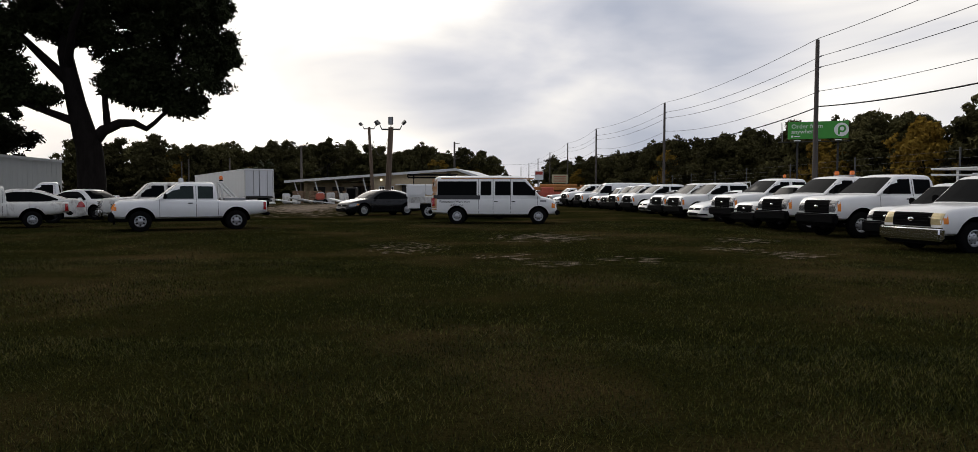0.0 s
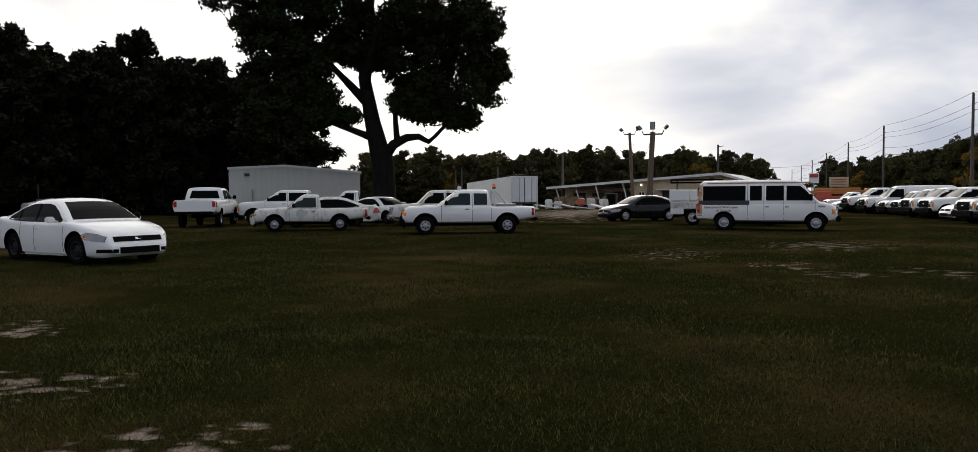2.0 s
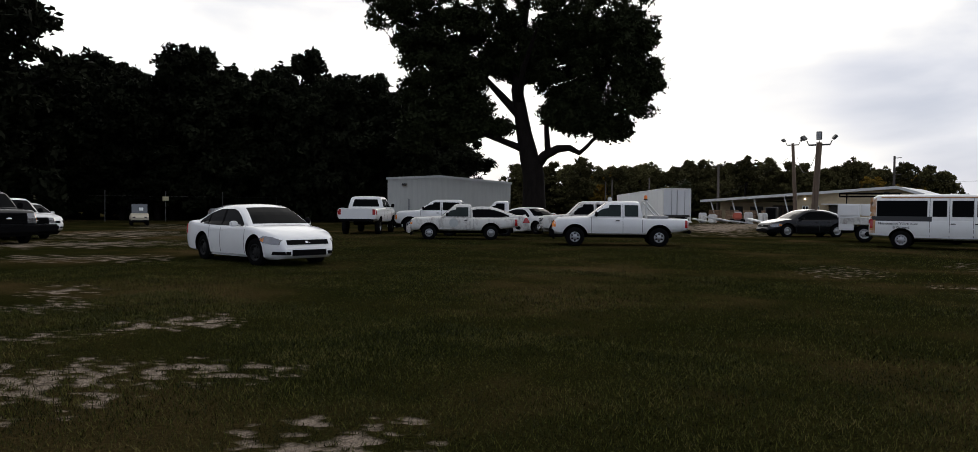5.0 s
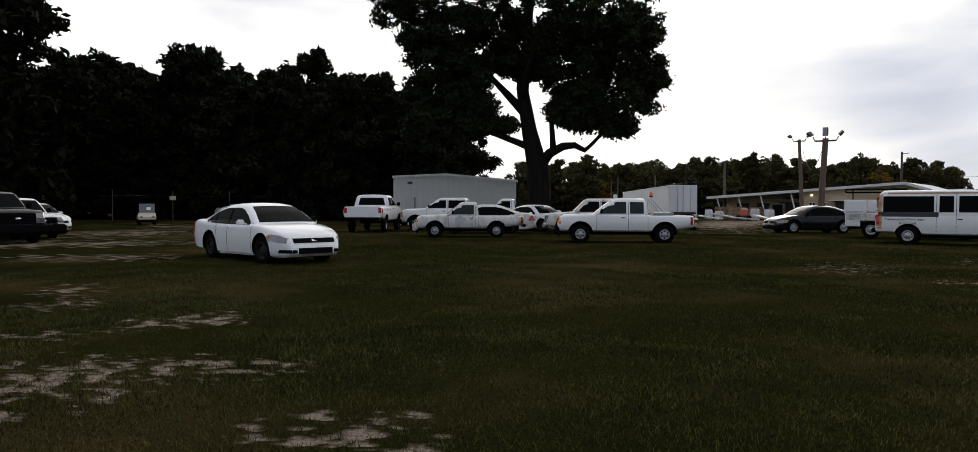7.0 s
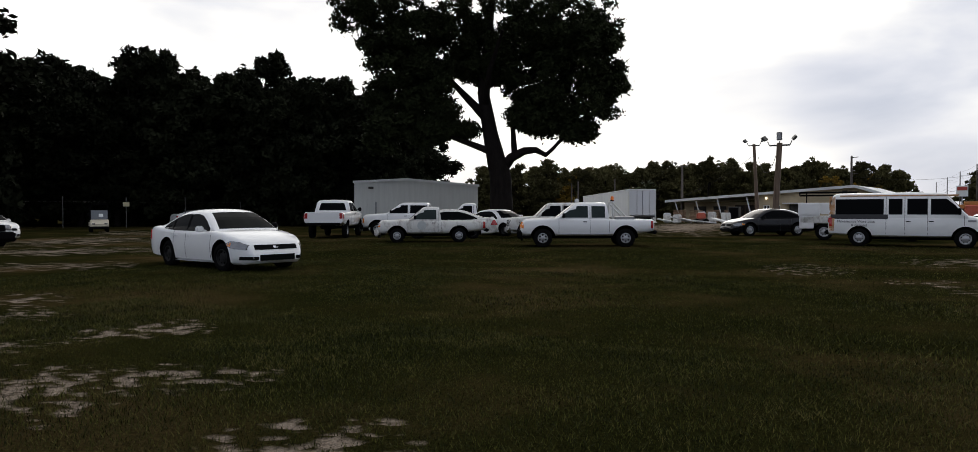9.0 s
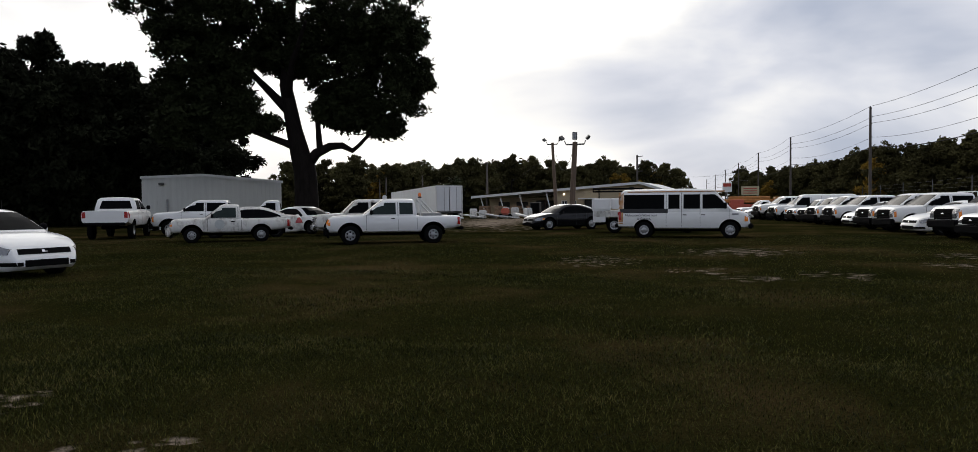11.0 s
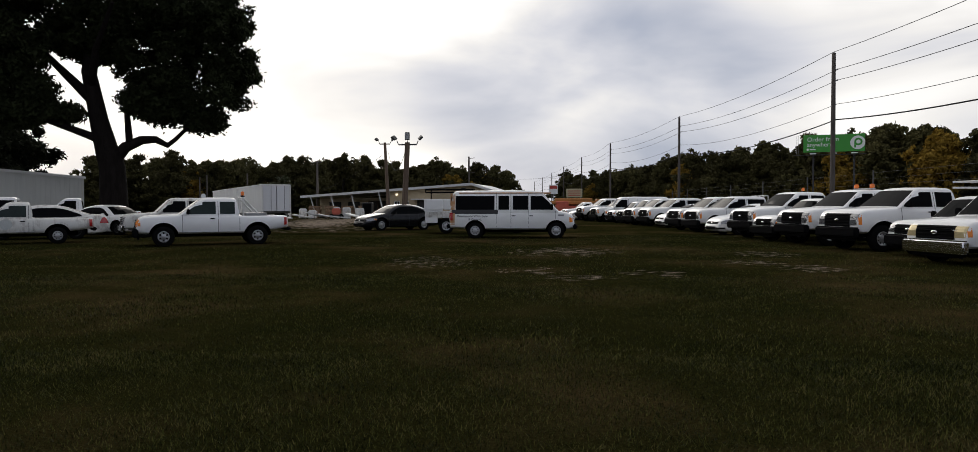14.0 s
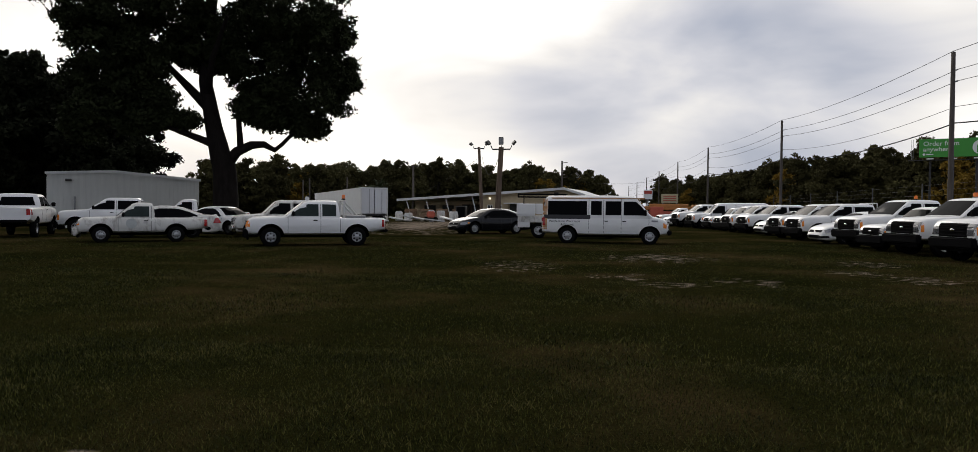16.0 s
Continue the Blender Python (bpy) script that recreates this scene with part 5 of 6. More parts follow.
# beacon rack behind the extended cab
rb = -1.12
rack = rail_frame("beacon_rack", on(ranger, 0, 0, 0), [((rb, -0.62, 1.05), (rb, -0.62, 1.76)), ((rb, 0.62, 1.05), (rb, 0.62, 1.76)), ((rb, -0.62, 1.76), (rb, 0.62, 1.76)),
                                                    ((rb, 0.62, 1.74), (rb - 0.62, 0.62, 1.07)), ((rb, -0.62, 1.74), (rb - 0.62, -0.62, 1.07))], 0.03, SCRAP_WHITE, "white tubular rack behind a pickup cab", "rack")
part("tool_tray", box_bm((0.75, 1.5, 0.14), (rb - 0.45, 0, 1.13), 0.02), METAL_GREY, rack, "grey tool tray")
beacon(on(ranger, rb, 0.45, 1.79))
spot = thing("work_light", on(ranger, 0.18, -0.45, 1.72), "small white roof work light", "lamp")
part("housing", box_bm((0.16, 0.2, 0.18), (0, 0, 0.10), 0.03, None, None, 2), SCRAP_WHITE, spot)

# light bar with two orange beacons on one of the heavy trucks
bar = thing("light_bar", on(heavy, -0.25, 0, 2.0), "grey bar with two orange beacons on a truck roof", "beacon")
part("mount", box_bm((0.10, 1.1, 0.05), (0, 0, 0.035), 0.015), METAL_GREY, bar)
for y in (-0.42, 0.42):
    part("lens", cyl_bm(0.09, 0.15, Matrix.Translation((0, y, 0.135)), 14, 0.075, None, 0.02), BEACON_ORANGE, bar, "orange lens")
beacon(on(ranger2, -0.55, -0.25, 1.70))
beacon(on(heavy2, -0.6, -0.5, 2.0))
rail_frame("ladder_rack", on(ranger2, 0, 0, 0), [((-0.6, y, 1.0), (-0.6, y, 2.12)) for y in (-0.72, 0.72)] + [((-2.0, y, 1.0), (-2.0, y, 2.12)) for y in (-0.72, 0.72)]
           + [((-2.2, y, 2.12), (0.3, y, 2.12)) for y in (-0.72, 0.72)] + [((-2.2, y, 1.95), (0.3, y, 1.95)) for y in (-0.72, 0.72)] + [((x, -0.72, 2.12), (x, 0.72, 2.12)) for x in (-2.1, -1.2, -0.6, 0.2)], 0.03, SCRAP_WHITE, "white ladder rack over a truck bed", "rack")
rail_frame("headache_rack", on(chevy, 0, 0, 0), [((-1.25, y, 1.2), (-1.25, y, 1.92)) for y in (-0.8, -0.4, 0.0, 0.4, 0.8)] + [((-1.25, -0.8, 1.92), (-1.25, 0.8, 1.92))], 0.025, SCRAP_WHITE, "white tube rack behind a crew cab", "rack")


# ---- service truck behind the van ----
def service_truck(m):
    t = thing("service_truck", m, "white service truck with side lockers and a black ladder rack", "utility truck")
    body = box_bm((2.7, 2.1, 0.34), (-1.25, 0, 0.95), 0.03)
    part("deck", body, WHITE_DIRTY, t)
    for sd in (1, -1):
        for k, x in enumerate((-2.2, -1.25, -0.3)):
            part("locker", box_bm((0.93, 0.42, 0.62 if k != 1 else 0.5), (x, sd * 0.84, 1.42 if k != 1 else 1.48), 0.02), WHITE, t)
            part("locker_door", box_bm((0.80, 0.02, 0.48), (x, sd * 1.055, 1.44), 0.008), WHITE, t)
        part("rear_locker", box_bm((0.62, 0.42, 0.66), (-2.3, sd * 0.84, 0.86), 0.02), WHITE, t)
    part("cab", box_bm((1.5, 1.9, 0.95), (0.95, 0, 1.1), 0.12, None, None, 3), WHITE, t, smooth=40)
    part("cab_roof", box_bm((1.2, 1.7, 0.6), (0.9, 0, 1.75), 0.14, None, None, 3), WHITE, t, smooth=40)
    part("bonnet", box_bm((1.1, 1.9, 0.55), (2.2, 0, 0.95), 0.12, None, None, 3), WHITE, t, smooth=40)
    part("chassis", box_bm((5.0, 0.8, 0.2), (0, 0, 0.55), 0.03), WELL, t)
    for ax in (-1.55, 2.0):
        for sd in (1, -1):
            add_wheel(t, ax, sd * 0.86, 0.38, 0.22, 0.24, STEEL_RIM, "steel")
    bars = []
    for sd in (1, -1):
        bars += [((-2.3, sd * 0.9, 1.7), (-2.3, sd * 0.9, 2.22)), ((-0.2, sd * 0.9, 1.7), (-0.2, sd * 0.9, 2.22)), ((-2.6, sd * 0.9, 2.22), (-0.1, sd * 0.9, 2.22)), ((-2.6, sd * 0.9, 2.08), (-0.1, sd * 0.9, 2.08)), ((-2.6, sd * 0.9, 2.22), (-2.6, sd * 0.9, 2.08))]
    bars += [((-2.3, -0.9, 2.22), (-2.3, 0.9, 2.22)), ((-0.2, -0.9, 2.22), (-0.2, 0.9, 2.22))]
    for a, b in bars:
        part("rack_tube", rod_bm(a, b, 0.025, 8), DARK_PLASTIC, t, "black rack tube")
    return t


service_truck(pose(-2.67, 38.93, 0, 0, 0, 8))


# ---- golf cart ----
def golf_cart(m):
    t = thing("golf_cart", m, "beige golf cart with a canopy and a clear windscreen", "golf cart")
    cowl = prism_bm([(0.55, 0.32), (1.18, 0.30), (1.22, 0.48), (1.05, 0.72), (0.72, 0.86), (0.55, 0.84)], -0.55, 0.55)
    bmesh.ops.bevel(cowl, geom=cowl.edges[:], offset=0.05, segments=2, affect="EDGES")
    part("cowl", cowl, CART_BEIGE, t, "beige front cowl", smooth=40)
    part("bumper", box_bm((0.12, 1.05, 0.16), (1.20, 0, 0.30), 0.04), DARK_PLASTIC, t)
    part("floor", box_bm((1.2, 1.1, 0.08), (0.1, 0, 0.30), 0.02), DARK_PLASTIC, t)
    part("rear_body", box_bm((0.9, 1.12, 0.42), (-0.75, 0, 0.52), 0.08, None, None, 2), CART_BEIGE, t, smooth=40)
    part("seat", box_bm((0.55, 1.0, 0.14), (-0.55, 0, 0.80), 0.05, None, None, 2), DARK_PLASTIC, t)
    part("seat_back", box_bm((0.12, 1.0, 0.42), (-0.86, 0, 1.10), 0.05, None, None, 2), DARK_PLASTIC, t)
    part("windscreen", box_bm((0.02, 0.98, 0.62), (0.72, 0, 1.15), 0.0, None, Matrix.Rotation(radians(-8), 4, "Y")), CART_SCREEN, t, "clear windscreen")
    part("paper_notice", box_bm((0.005, 0.26, 0.20), (0.745, 0.1, 1.12), 0.0, None, Matrix.Rotation(radians(-8), 4, "Y")), SIGN_WHITE, t, "white paper notice")
    part("canopy", box_bm((1.75, 1.16, 0.07), (-0.15, 0, 1.86), 0.03, None, None, 2), DARK_PLASTIC, t, "dark canopy")
    for x, y in ((0.70, 0.5), (0.70, -0.5), (-0.95, 0.5), (-0.95, -0.5)):
        part("canopy_post", rod_bm((x, y, 0.6), (x - 0.06, y, 1.84), 0.018, 8), DARK_PLASTIC, t)
    for y in (0.36, -0.36):
        part("headlamp", box_bm((0.03, 0.18, 0.08), (1.20, y, 0.56), 0.02), LAMP_CLEAR, t)
    for sd in (1, -1):
        part("wing_mirror", box_bm((0.04, 0.10, 0.14), (0.66, sd * 0.66, 1.2), 0.02), DARK_PLASTIC, t)
    for x in (0.85, -0.8):
        for sd in (1, -1):
            add_wheel(t, x, sd * 0.48, 0.23, 0.12, 0.18, BLACK_RIM, "steel")


golf_cart(pose(-48.00, 29.59, 0, 0, 0, -28))


# ---- white metal shed ----
def metal_shed():
    a, b = Vector((-34.95, 40.5, 0)), Vector((-28.2, 46.15, 0))
    d = (b - a)
    m = Matrix.Translation(a) @ Matrix.Rotation(math.atan2(d.y, d.x), 4, "Z")
    w, pk = d.length, 0.42 * d.length
    t = thing("metal_shed", m, "white ribbed sheet-metal shed with a low gable", "shed", "", "")
    zl, zp, zr = 3.42, 3.62, 3.18
    top = lambda x: zl + (zp - zl) * x / pk if x < pk else zp + (zr - zp) * (x - pk) / (w - pk)  # noqa: E731
    n = 34
    for k in range(n):
        x0, x1 = w * k / n, w * (k + 1) / n
        bm = prism_bm([(x0, 0), (x1 - 0.012, 0), (x1 - 0.012, top(x1)), (x0, top(x0))], 0.0, 0.05)
        part("wall_panel", bm, SHED_METAL, t)
        part("panel_rib", prism_bm([(x0 - 0.022, 0), (x0 + 0.028, 0), (x0 + 0.018, top(x0)), (x0 - 0.012, top(x0))], -0.035, 0.0), SHED_METAL, t)
    for x in (0.0, w):
        part("side_wall", box_bm((0.06, 8.0, min(zl, zr)), (x, 4.06, min(zl, zr) / 2), 0.0), SHED_METAL, t)
    part("rear_wall", box_bm((w, 0.06, 3.0), (w / 2, 8.05, 1.5), 0.0), SHED_METAL, t)
    for x0, x1 in ((-0.12, pk), (pk, w + 0.12)):
        z0, z1 = top(max(0, min(w, x0))), top(max(0, min(w, x1)))
        part("roof_sheet", prism_bm([(x0, z0), (x1, z1), (x1, z1 + 0.06), (x0, z0 + 0.06)], -0.06, 8.2), SHED_METAL, t)
        part("roof_trim", prism_bm([(x0, z0 - 0.07), (x1, z1 - 0.07), (x1, z1 + 0.09), (x0, z0 + 0.09)], -0.11, -0.062), ROOF_WHITE, t, "white roof trim")
    part("wall_lamp", box_bm((0.36, 0.16, 0.16), (1.15, -0.12, 3.02), 0.03), DARK_TRIM, t, "dark wall lamp")
    part("downpipe", rod_bm((1.5, -0.09, 0), (1.5, -0.09, 2.0), 0.06, 8), METAL_GREY, t)


metal_shed()


# ---- box trailer ----
def box_trailer():
    p0, far = Vector((-22.4, 61.6, 0)), Vector((-31.0, 71.5, 0))
    d = far - p0
    m = Matrix.Translation(p0) @ Matrix.Rotation(math.atan2(d.y, d.x), 4, "Z")
    t = thing("box_trailer", m, "white box trailer with closed rear doors", "trailer")
    n, ln, w = 11, d.length, 2.45
    tilt = Matrix.Rotation(radians(1.6), 4, "Y")
    for k in range(n):
        part("side_panel", box_bm((ln / n - 0.02, 0.05, 2.25), (ln * (k + 0.5) / n, 0, 2.0), 0.006, None, None), TRAILER_SKIN, t).matrix_local = tilt
        part("side_panel", box_bm((ln / n - 0.02, 0.05, 2.25), (ln * (k + 0.5) / n, -w, 2.0), 0.006), TRAILER_SKIN, t).matrix_local = tilt
    part("roof", box_bm((ln + 0.1, w + 0.12, 0.08), (ln / 2, -w / 2, 3.15), 0.03), TRAILER_SKIN, t).matrix_local = tilt
    part("front_wall", box_bm((0.06, w, 2.25), (ln, -w / 2, 2.0), 0.0), TRAILER_SKIN, t).matrix_local = tilt
    part("floor", box_bm((ln, w, 0.14), (ln / 2, -w / 2, 0.82), 0.02), DARK_TRIM, t).matrix_local = tilt
    for y in (-w * 0.26, -w * 0.74):
        door = part("rear_door", box_bm((0.05, w * 0.48 - 0.06, 2.15), (-0.03, y, 2.0), 0.012), TRAILER_SKIN, t, "white rear door")
        part("lock_bar", rod_bm((-0.08, y - 0.1, 0.95), (-0.08, y - 0.1, 3.05), 0.02, 6), METAL_GREY, door)
    for y in (-0.02, -w + 0.02):
        part("corner_post", box_bm((0.12, 0.10, 2.35), (-0.02, y, 2.0), 0.02), ROOF_WHITE, t)
    part("header", box_bm((0.10, w, 0.14), (-0.03, -w / 2, 3.13), 0.02), ROOF_WHITE, t)
    part("rear_bumper", box_bm((0.12, w * 0.9, 0.14), (0.0, -w / 2, 0.52), 0.02), DARK_TRIM, t)
    for y in (-0.3, -w + 0.3):
        part("bumper_strut", box_bm((0.08, 0.08, 0.42), (0.02, y, 0.62), 0.0), DARK_TRIM, t)
    for x in (1.2, 2.4):
        for y in (-0.15, -w + 0.15):
            add_wheel(t, x, y, 0.42, 0.25, 0.26, BLACK_RIM, "steel")
    for y in (-0.6, -w + 0.6):
        part("landing_leg", rod_bm((ln - 2.6, y, 0.0), (ln - 2.6, y, 0.75), 0.06, 8), METAL_GREY, t)


box_trailer()


# ---- low tan building with an open porch ----
def tan_building():
    a, b = Vector((-26.4, 86.5, 0)), Vector((-4.6, 84.2, 0))
    d = b - a
    w = d.length
    m = Matrix.Translation(a) @ Matrix.Rotation(math.atan2(d.y, d.x), 4, "Z")
    t = thing("office_building", m, "low tan building with a white roof edge and open porch", "building")
    pk, zl, zp, zr, corner = 0.908 * w, 2.38, 3.72, 3.08, 10.15
    top = lambda x: zl + (zp - zl) * x / pk if x < pk else zp + (zr - zp) * (x - pk) / (w - pk)  # noqa: E731
    # front wall in bays round the door and the windows
    def bay(x0, x1, z0, z1=None):
        pts = [(x0, z0), (x1, z0), (x1, top(x1) if z1 is None else z1), (x0, top(x0) if z1 is None else z1)]
        if z1 is None and x0 < pk < x1:
            pts.insert(3, (pk, zp))
        part("wall", prism_bm(pts, 0.0, 0.25), TAN_WALL, t)

    holes = [(10.7, 11.4, 1.0, 1.9), (11.8, 12.5, 1.0, 1.9), (13.4, 14.5, 0.0, 2.0)]
    x = corner
    for x0, x1, z0, z1 in holes:
        bay(x, x0, 0)
        bay(x0, x1, z1)
        if z0:
            bay(x0, x1, 0, z0)
        x = x1
    bay(x, w, 0)
    for x0, x1, z0, z1 in holes[:2]:
        win = part("window", box_bm((x1 - x0, 0.05, z1 - z0), ((x0 + x1) / 2, 0.16, (z0 + z1) / 2), 0.0), GLASS, t, "small office window")
        for xx in (x0 + 0.04, (x0 + x1) / 2, x1 - 0.04):
            part("frame_bar", box_bm((0.08, 0.08, z1 - z0), (xx, 0.12, (z0 + z1) / 2), 0.0), SIGN_WHITE, win)
        for zz in (z0 + 0.04, z1 - 0.04):
            part("frame_bar", box_bm((x1 - x0, 0.07, 0.08), ((x0 + x1) / 2, 0.115, zz), 0.0), SIGN_WHITE, win)
    part("door", box_bm((1.04, 0.06, 1.96), (13.95, 0.16, 0.99), 0.01), DARK_TRIM, t, "dark entrance door")
    part("awning", prism_bm([(13.0, 2.02), (15.0, 2.02), (15.0, 2.12), (13.0, 2.12)], -1.1, -0.01), ROOF_WHITE, t, "flat white awning")
    part("vent", box_bm((0.5, 0.06, 0.4), (pk - 1.0, -0.04, 3.15), 0.0), DARK_TRIM, t, "dark wall vent")
    # porch
    part("porch_wall", box_bm((corner, 0.2, 2.3), (corner / 2, 4.2, 1.15), 0.0), TAN_WALL, t)
    part("return_wall", box_bm((0.2, 4.0, 2.6), (corner + 0.10, 2.26, 1.3), 0.0), TAN_WALL, t)
    for x in (0.6, 3.1, 5.6, 8.9):
        part("slanted_strut", rod_bm((x, -0.25, top(x) - 0.02), (x + 0.75, -0.25, 0.0), 0.075, 8), ROOF_WHITE, t, "white slanted porch strut")
    for x0 in (6.3, 7.5):
        gate = part("porch_gate", box_bm((1.1, 0.05, 1.9), (x0 + 0.55, 4.05, 0.96), 0.0), DARK_TRIM, t, "braced porch gate")
        for aa, bb in (((x0, 0.05), (x0 + 1.1, 1.9)), ((x0, 1.9), (x0 + 1.1, 0.05)), ((x0, 0.05), (x0, 1.9)), ((x0 + 1.1, 0.05), (x0 + 1.1, 1.9)), ((x0, 1.9), (x0 + 1.1, 1.9))):
            part("brace", rod_bm((aa[0], 3.98, aa[1]), (bb[0], 3.98, bb[1]), 0.05, 6), POLE_WOOD, gate)
    for x in (2.0, 4.4):
        part("porch_window", box_bm((1.5, 0.05, 1.0), (x, 4.06, 1.3), 0.0), DARK_TRIM, t, "dark porch window")
    # roof
    for x0, x1 in ((-0.5, pk), (pk, w + 0.4)):
        z0, z1 = (zl - 0.03 if x0 < 0 else zp), (zp if x1 == pk else zr - 0.12)
        part("roof_slab", prism_bm([(x0, z0), (x1, z1), (x1, z1 + 0.14), (x0, z0 + 0.14)], -0.55, 14.0), ROOF_WHITE, t)
        part("fascia", prism_bm([(x0, z0 - 0.10), (x1, z1 - 0.10), (x1, z1 + 0.18), (x0, z0 + 0.18)], -0.61, -0.552), ROOF_WHITE, t, "white fascia board")
    part("rear_wall", box_bm((w, 0.2, 2.4), (w / 2, 13.8, 1.2), 0.0), TAN_WALL, t)
    part("side_wall", box_bm((0.2, 13.4, 2.9), (w - 0.1, 7.0, 1.45), 0.0), TAN_WALL, t)
    lamp = part("wall_lamp", box_bm((0.22, 0.14, 0.22), (corner + 0.9, -0.62 + 0.5, 2.62), 0.04), material("lit_lamp_glass", (0.9, 0.85, 0.7), 0.4, emit=(1.0, 0.9, 0.7, 1.4)), t, "small lit wall lamp")


tan_building()


# ---- yard clutter in front of the building ----
def clutter():
    r = random.Random(4)
    def put(name, size, x, y, mat, label, cat, turn=0.0, lean=0.0, group=""):
        z = size[2] / 2 if not lean else size[2] / 2 * math.cos(radians(lean)) + size[0] / 2 * math.sin(radians(abs(lean)))
        t = thing(name, pose(x, y, 0, 0, 0, turn), label, cat, group)
        part("body", box_bm(size, (0, 0, z), min(size) * 0.12, None, Matrix.Rotation(radians(lean), 4, "Y"), 2), mat, t)
        return t

    for k in range(7):
        x, y = -27.5 + k * 1.55 + r.uniform(-0.3, 0.3), 79 + r.uniform(-1.5, 2)
        t = put("appliance", (0.75, 0.7, r.uniform(0.8, 1.3)), x, y, SCRAP_WHITE, "discarded white appliance in the yard", "appliance", r.uniform(0, 90), 0, "discarded appliances")
        part("door_panel", box_bm((0.66, 0.03, 0.6), (0, -0.36, 0.5), 0.01), WHITE_DIRTY, t)
    for k in range(6):
        put("scrap_panel", (2.2, 0.9, 0.12), -25.8 + k * 1.6 + r.uniform(-0.4, 0.4), 76.5 + r.uniform(-1, 1), SCRAP_WHITE, "bent white panel lying on the ground", "scrap panel", r.uniform(-40, 40), r.uniform(6, 18), "scrap panels")
    for k in range(4):
        x = -24.6 + k * 1.9
        t = thing("pallet_stack", pose(x, 84.0, 0, 0, 0, r.uniform(-6, 6)), "stack of brown wooden pallets under the porch", "pallets", "pallet stacks")
        for q in range(9):
            part("pallet", box_bm((1.2, 1.0, 0.12), (r.uniform(-0.05, 0.05), 0, 0.07 + q * 0.15), 0.01), CARDBOARD, t)
    t = thing("red_machine", pose(-20.6, 78.2, 0, 0, 0, 20), "faded red yard machine", "machine")
    part("engine_cover", box_bm((0.9, 0.7, 0.7), (0, 0, 0.75), 0.12, None, None, 2), RED_STEEL, t)
    part("frame", box_bm((1.3, 0.6, 0.16), (0, 0, 0.32), 0.03), DARK_TRIM, t)
    for x in (0.5, -0.5):
        for y in (0.4, -0.4):
            add_wheel(t, x, y, 0.24, 0.13, 0.16, BLACK_RIM, "steel")
    t = thing("wire_crate_stack", pose(-27.8, 76.5, 0), "stack of grey wire crates", "crates")
    for k in range(3):
        for a_, b_ in (((-0.8, -0.5), (0.8, -0.5)), ((0.8, -0.5), (0.8, 0.5)), ((0.8, 0.5), (-0.8, 0.5)), ((-0.8, 0.5), (-0.8, -0.5))):
            for zz in (0.05, 0.35, 0.65):
                part("wire_rail", rod_bm((*a_, k * 0.68 + zz), (*b_, k * 0.68 + zz), 0.02, 5), METAL_GREY, t)
        part("crate_load", box_bm((1.4, 0.8, 0.5), (0, 0, k * 0.68 + 0.32), 0.05), METAL_GREY, t)
    t = thing("dark_bin", pose(-17.6, 80.0, 0), "tall dark equipment cabinet", "cabinet")
    part("body", box_bm((1.1, 0.9, 1.7), (0, 0, 0.85), 0.04), DARK_TRIM, t)
    part("door_panel", box_bm((0.9, 0.04, 1.4), (0, -0.47, 0.9), 0.01), DARK_PLASTIC, t)


clutter()


# ---- poles, lamps and lines ----
def flood_pole(x, y, h, r0, r1, lean, heads, mat, arm, label):
    t = thing("floodlight_pole", pose(x, y, 0), label, "light pole", "floodlight poles")
    tip = (lean, 0, h)
    v, f = tube_points([(0, 0, -0.3), (lean * 0.5, 0, h * 0.5), tip], [r0, (r0 + r1) / 2, r1], 12)
    part("pole", mesh_from("pole", v, f, mat, 50), mat, t)
    part("cross_arm", box_bm((arm * 2, 0.10, 0.10), (lean, 0, h - 0.15), 0.02), DARK_TRIM, t)
    for k in heads:
        px = lean + k * arm
        part("bracket", rod_bm((px, 0, h - 0.15), (px + k * 0.12, 0, h + 0.12), 0.03, 6), DARK_TRIM, t)
        q = Matrix.Rotation(radians(-48 * k), 4, "Y") @ Matrix.Rotation(radians(25), 4, "X")
        head = part("lamp_head", box_bm((0.34, 0.40, 0.13) if k else (0.32, 0.2, 0.52), (px + k * 0.28, -0.1, h + (0.30 if k else 0.42)), 0.03, None, q if k else Matrix()), DARK_TRIM, t, "dark floodlight head")
        part("lamp_glass", box_bm((0.26, 0.32, 0.02) if k else (0.26, 0.02, 0.44), (px + k * 0.36, -0.14 if k else -0.21, h + (0.26 if k else 0.42)), 0.0, None, q if k else Matrix()), METAL_GREY, head)
    return t


flood_pole(-8.57, 50.95, 5.7, 0.21, 0.17, 0.3, (-1, 0, 1), POLE_WOOD, 0.62, "thick wooden pole with three floodlights")
flood_pole(-13.95, 73.3, 7.6, 0.20, 0.13, -0.4, (-1, 1), POLE_WOOD, 0.5, "leaning wooden pole with two floodlights")
flood_pole(-26.35, 90.8, 6.85, 0.18, 0.12, 0.0, (-1, 1), POLE_GREY, 0.5, "grey pole with two floodlights beside the porch")
far_pole = thing("utility_pole", pose(-10.0, 119.2, 0), "distant pole with short side arms", "utility pole", "utility poles")
v, f = tube_points([(0, 0, -0.3), (0, 0, 4.5), (0, 0, 9.15)], [0.2, 0.17, 0.14], 10)
part("pole", mesh_from("pole", v, f, POLE_GREY, 50), POLE_GREY, far_pole)
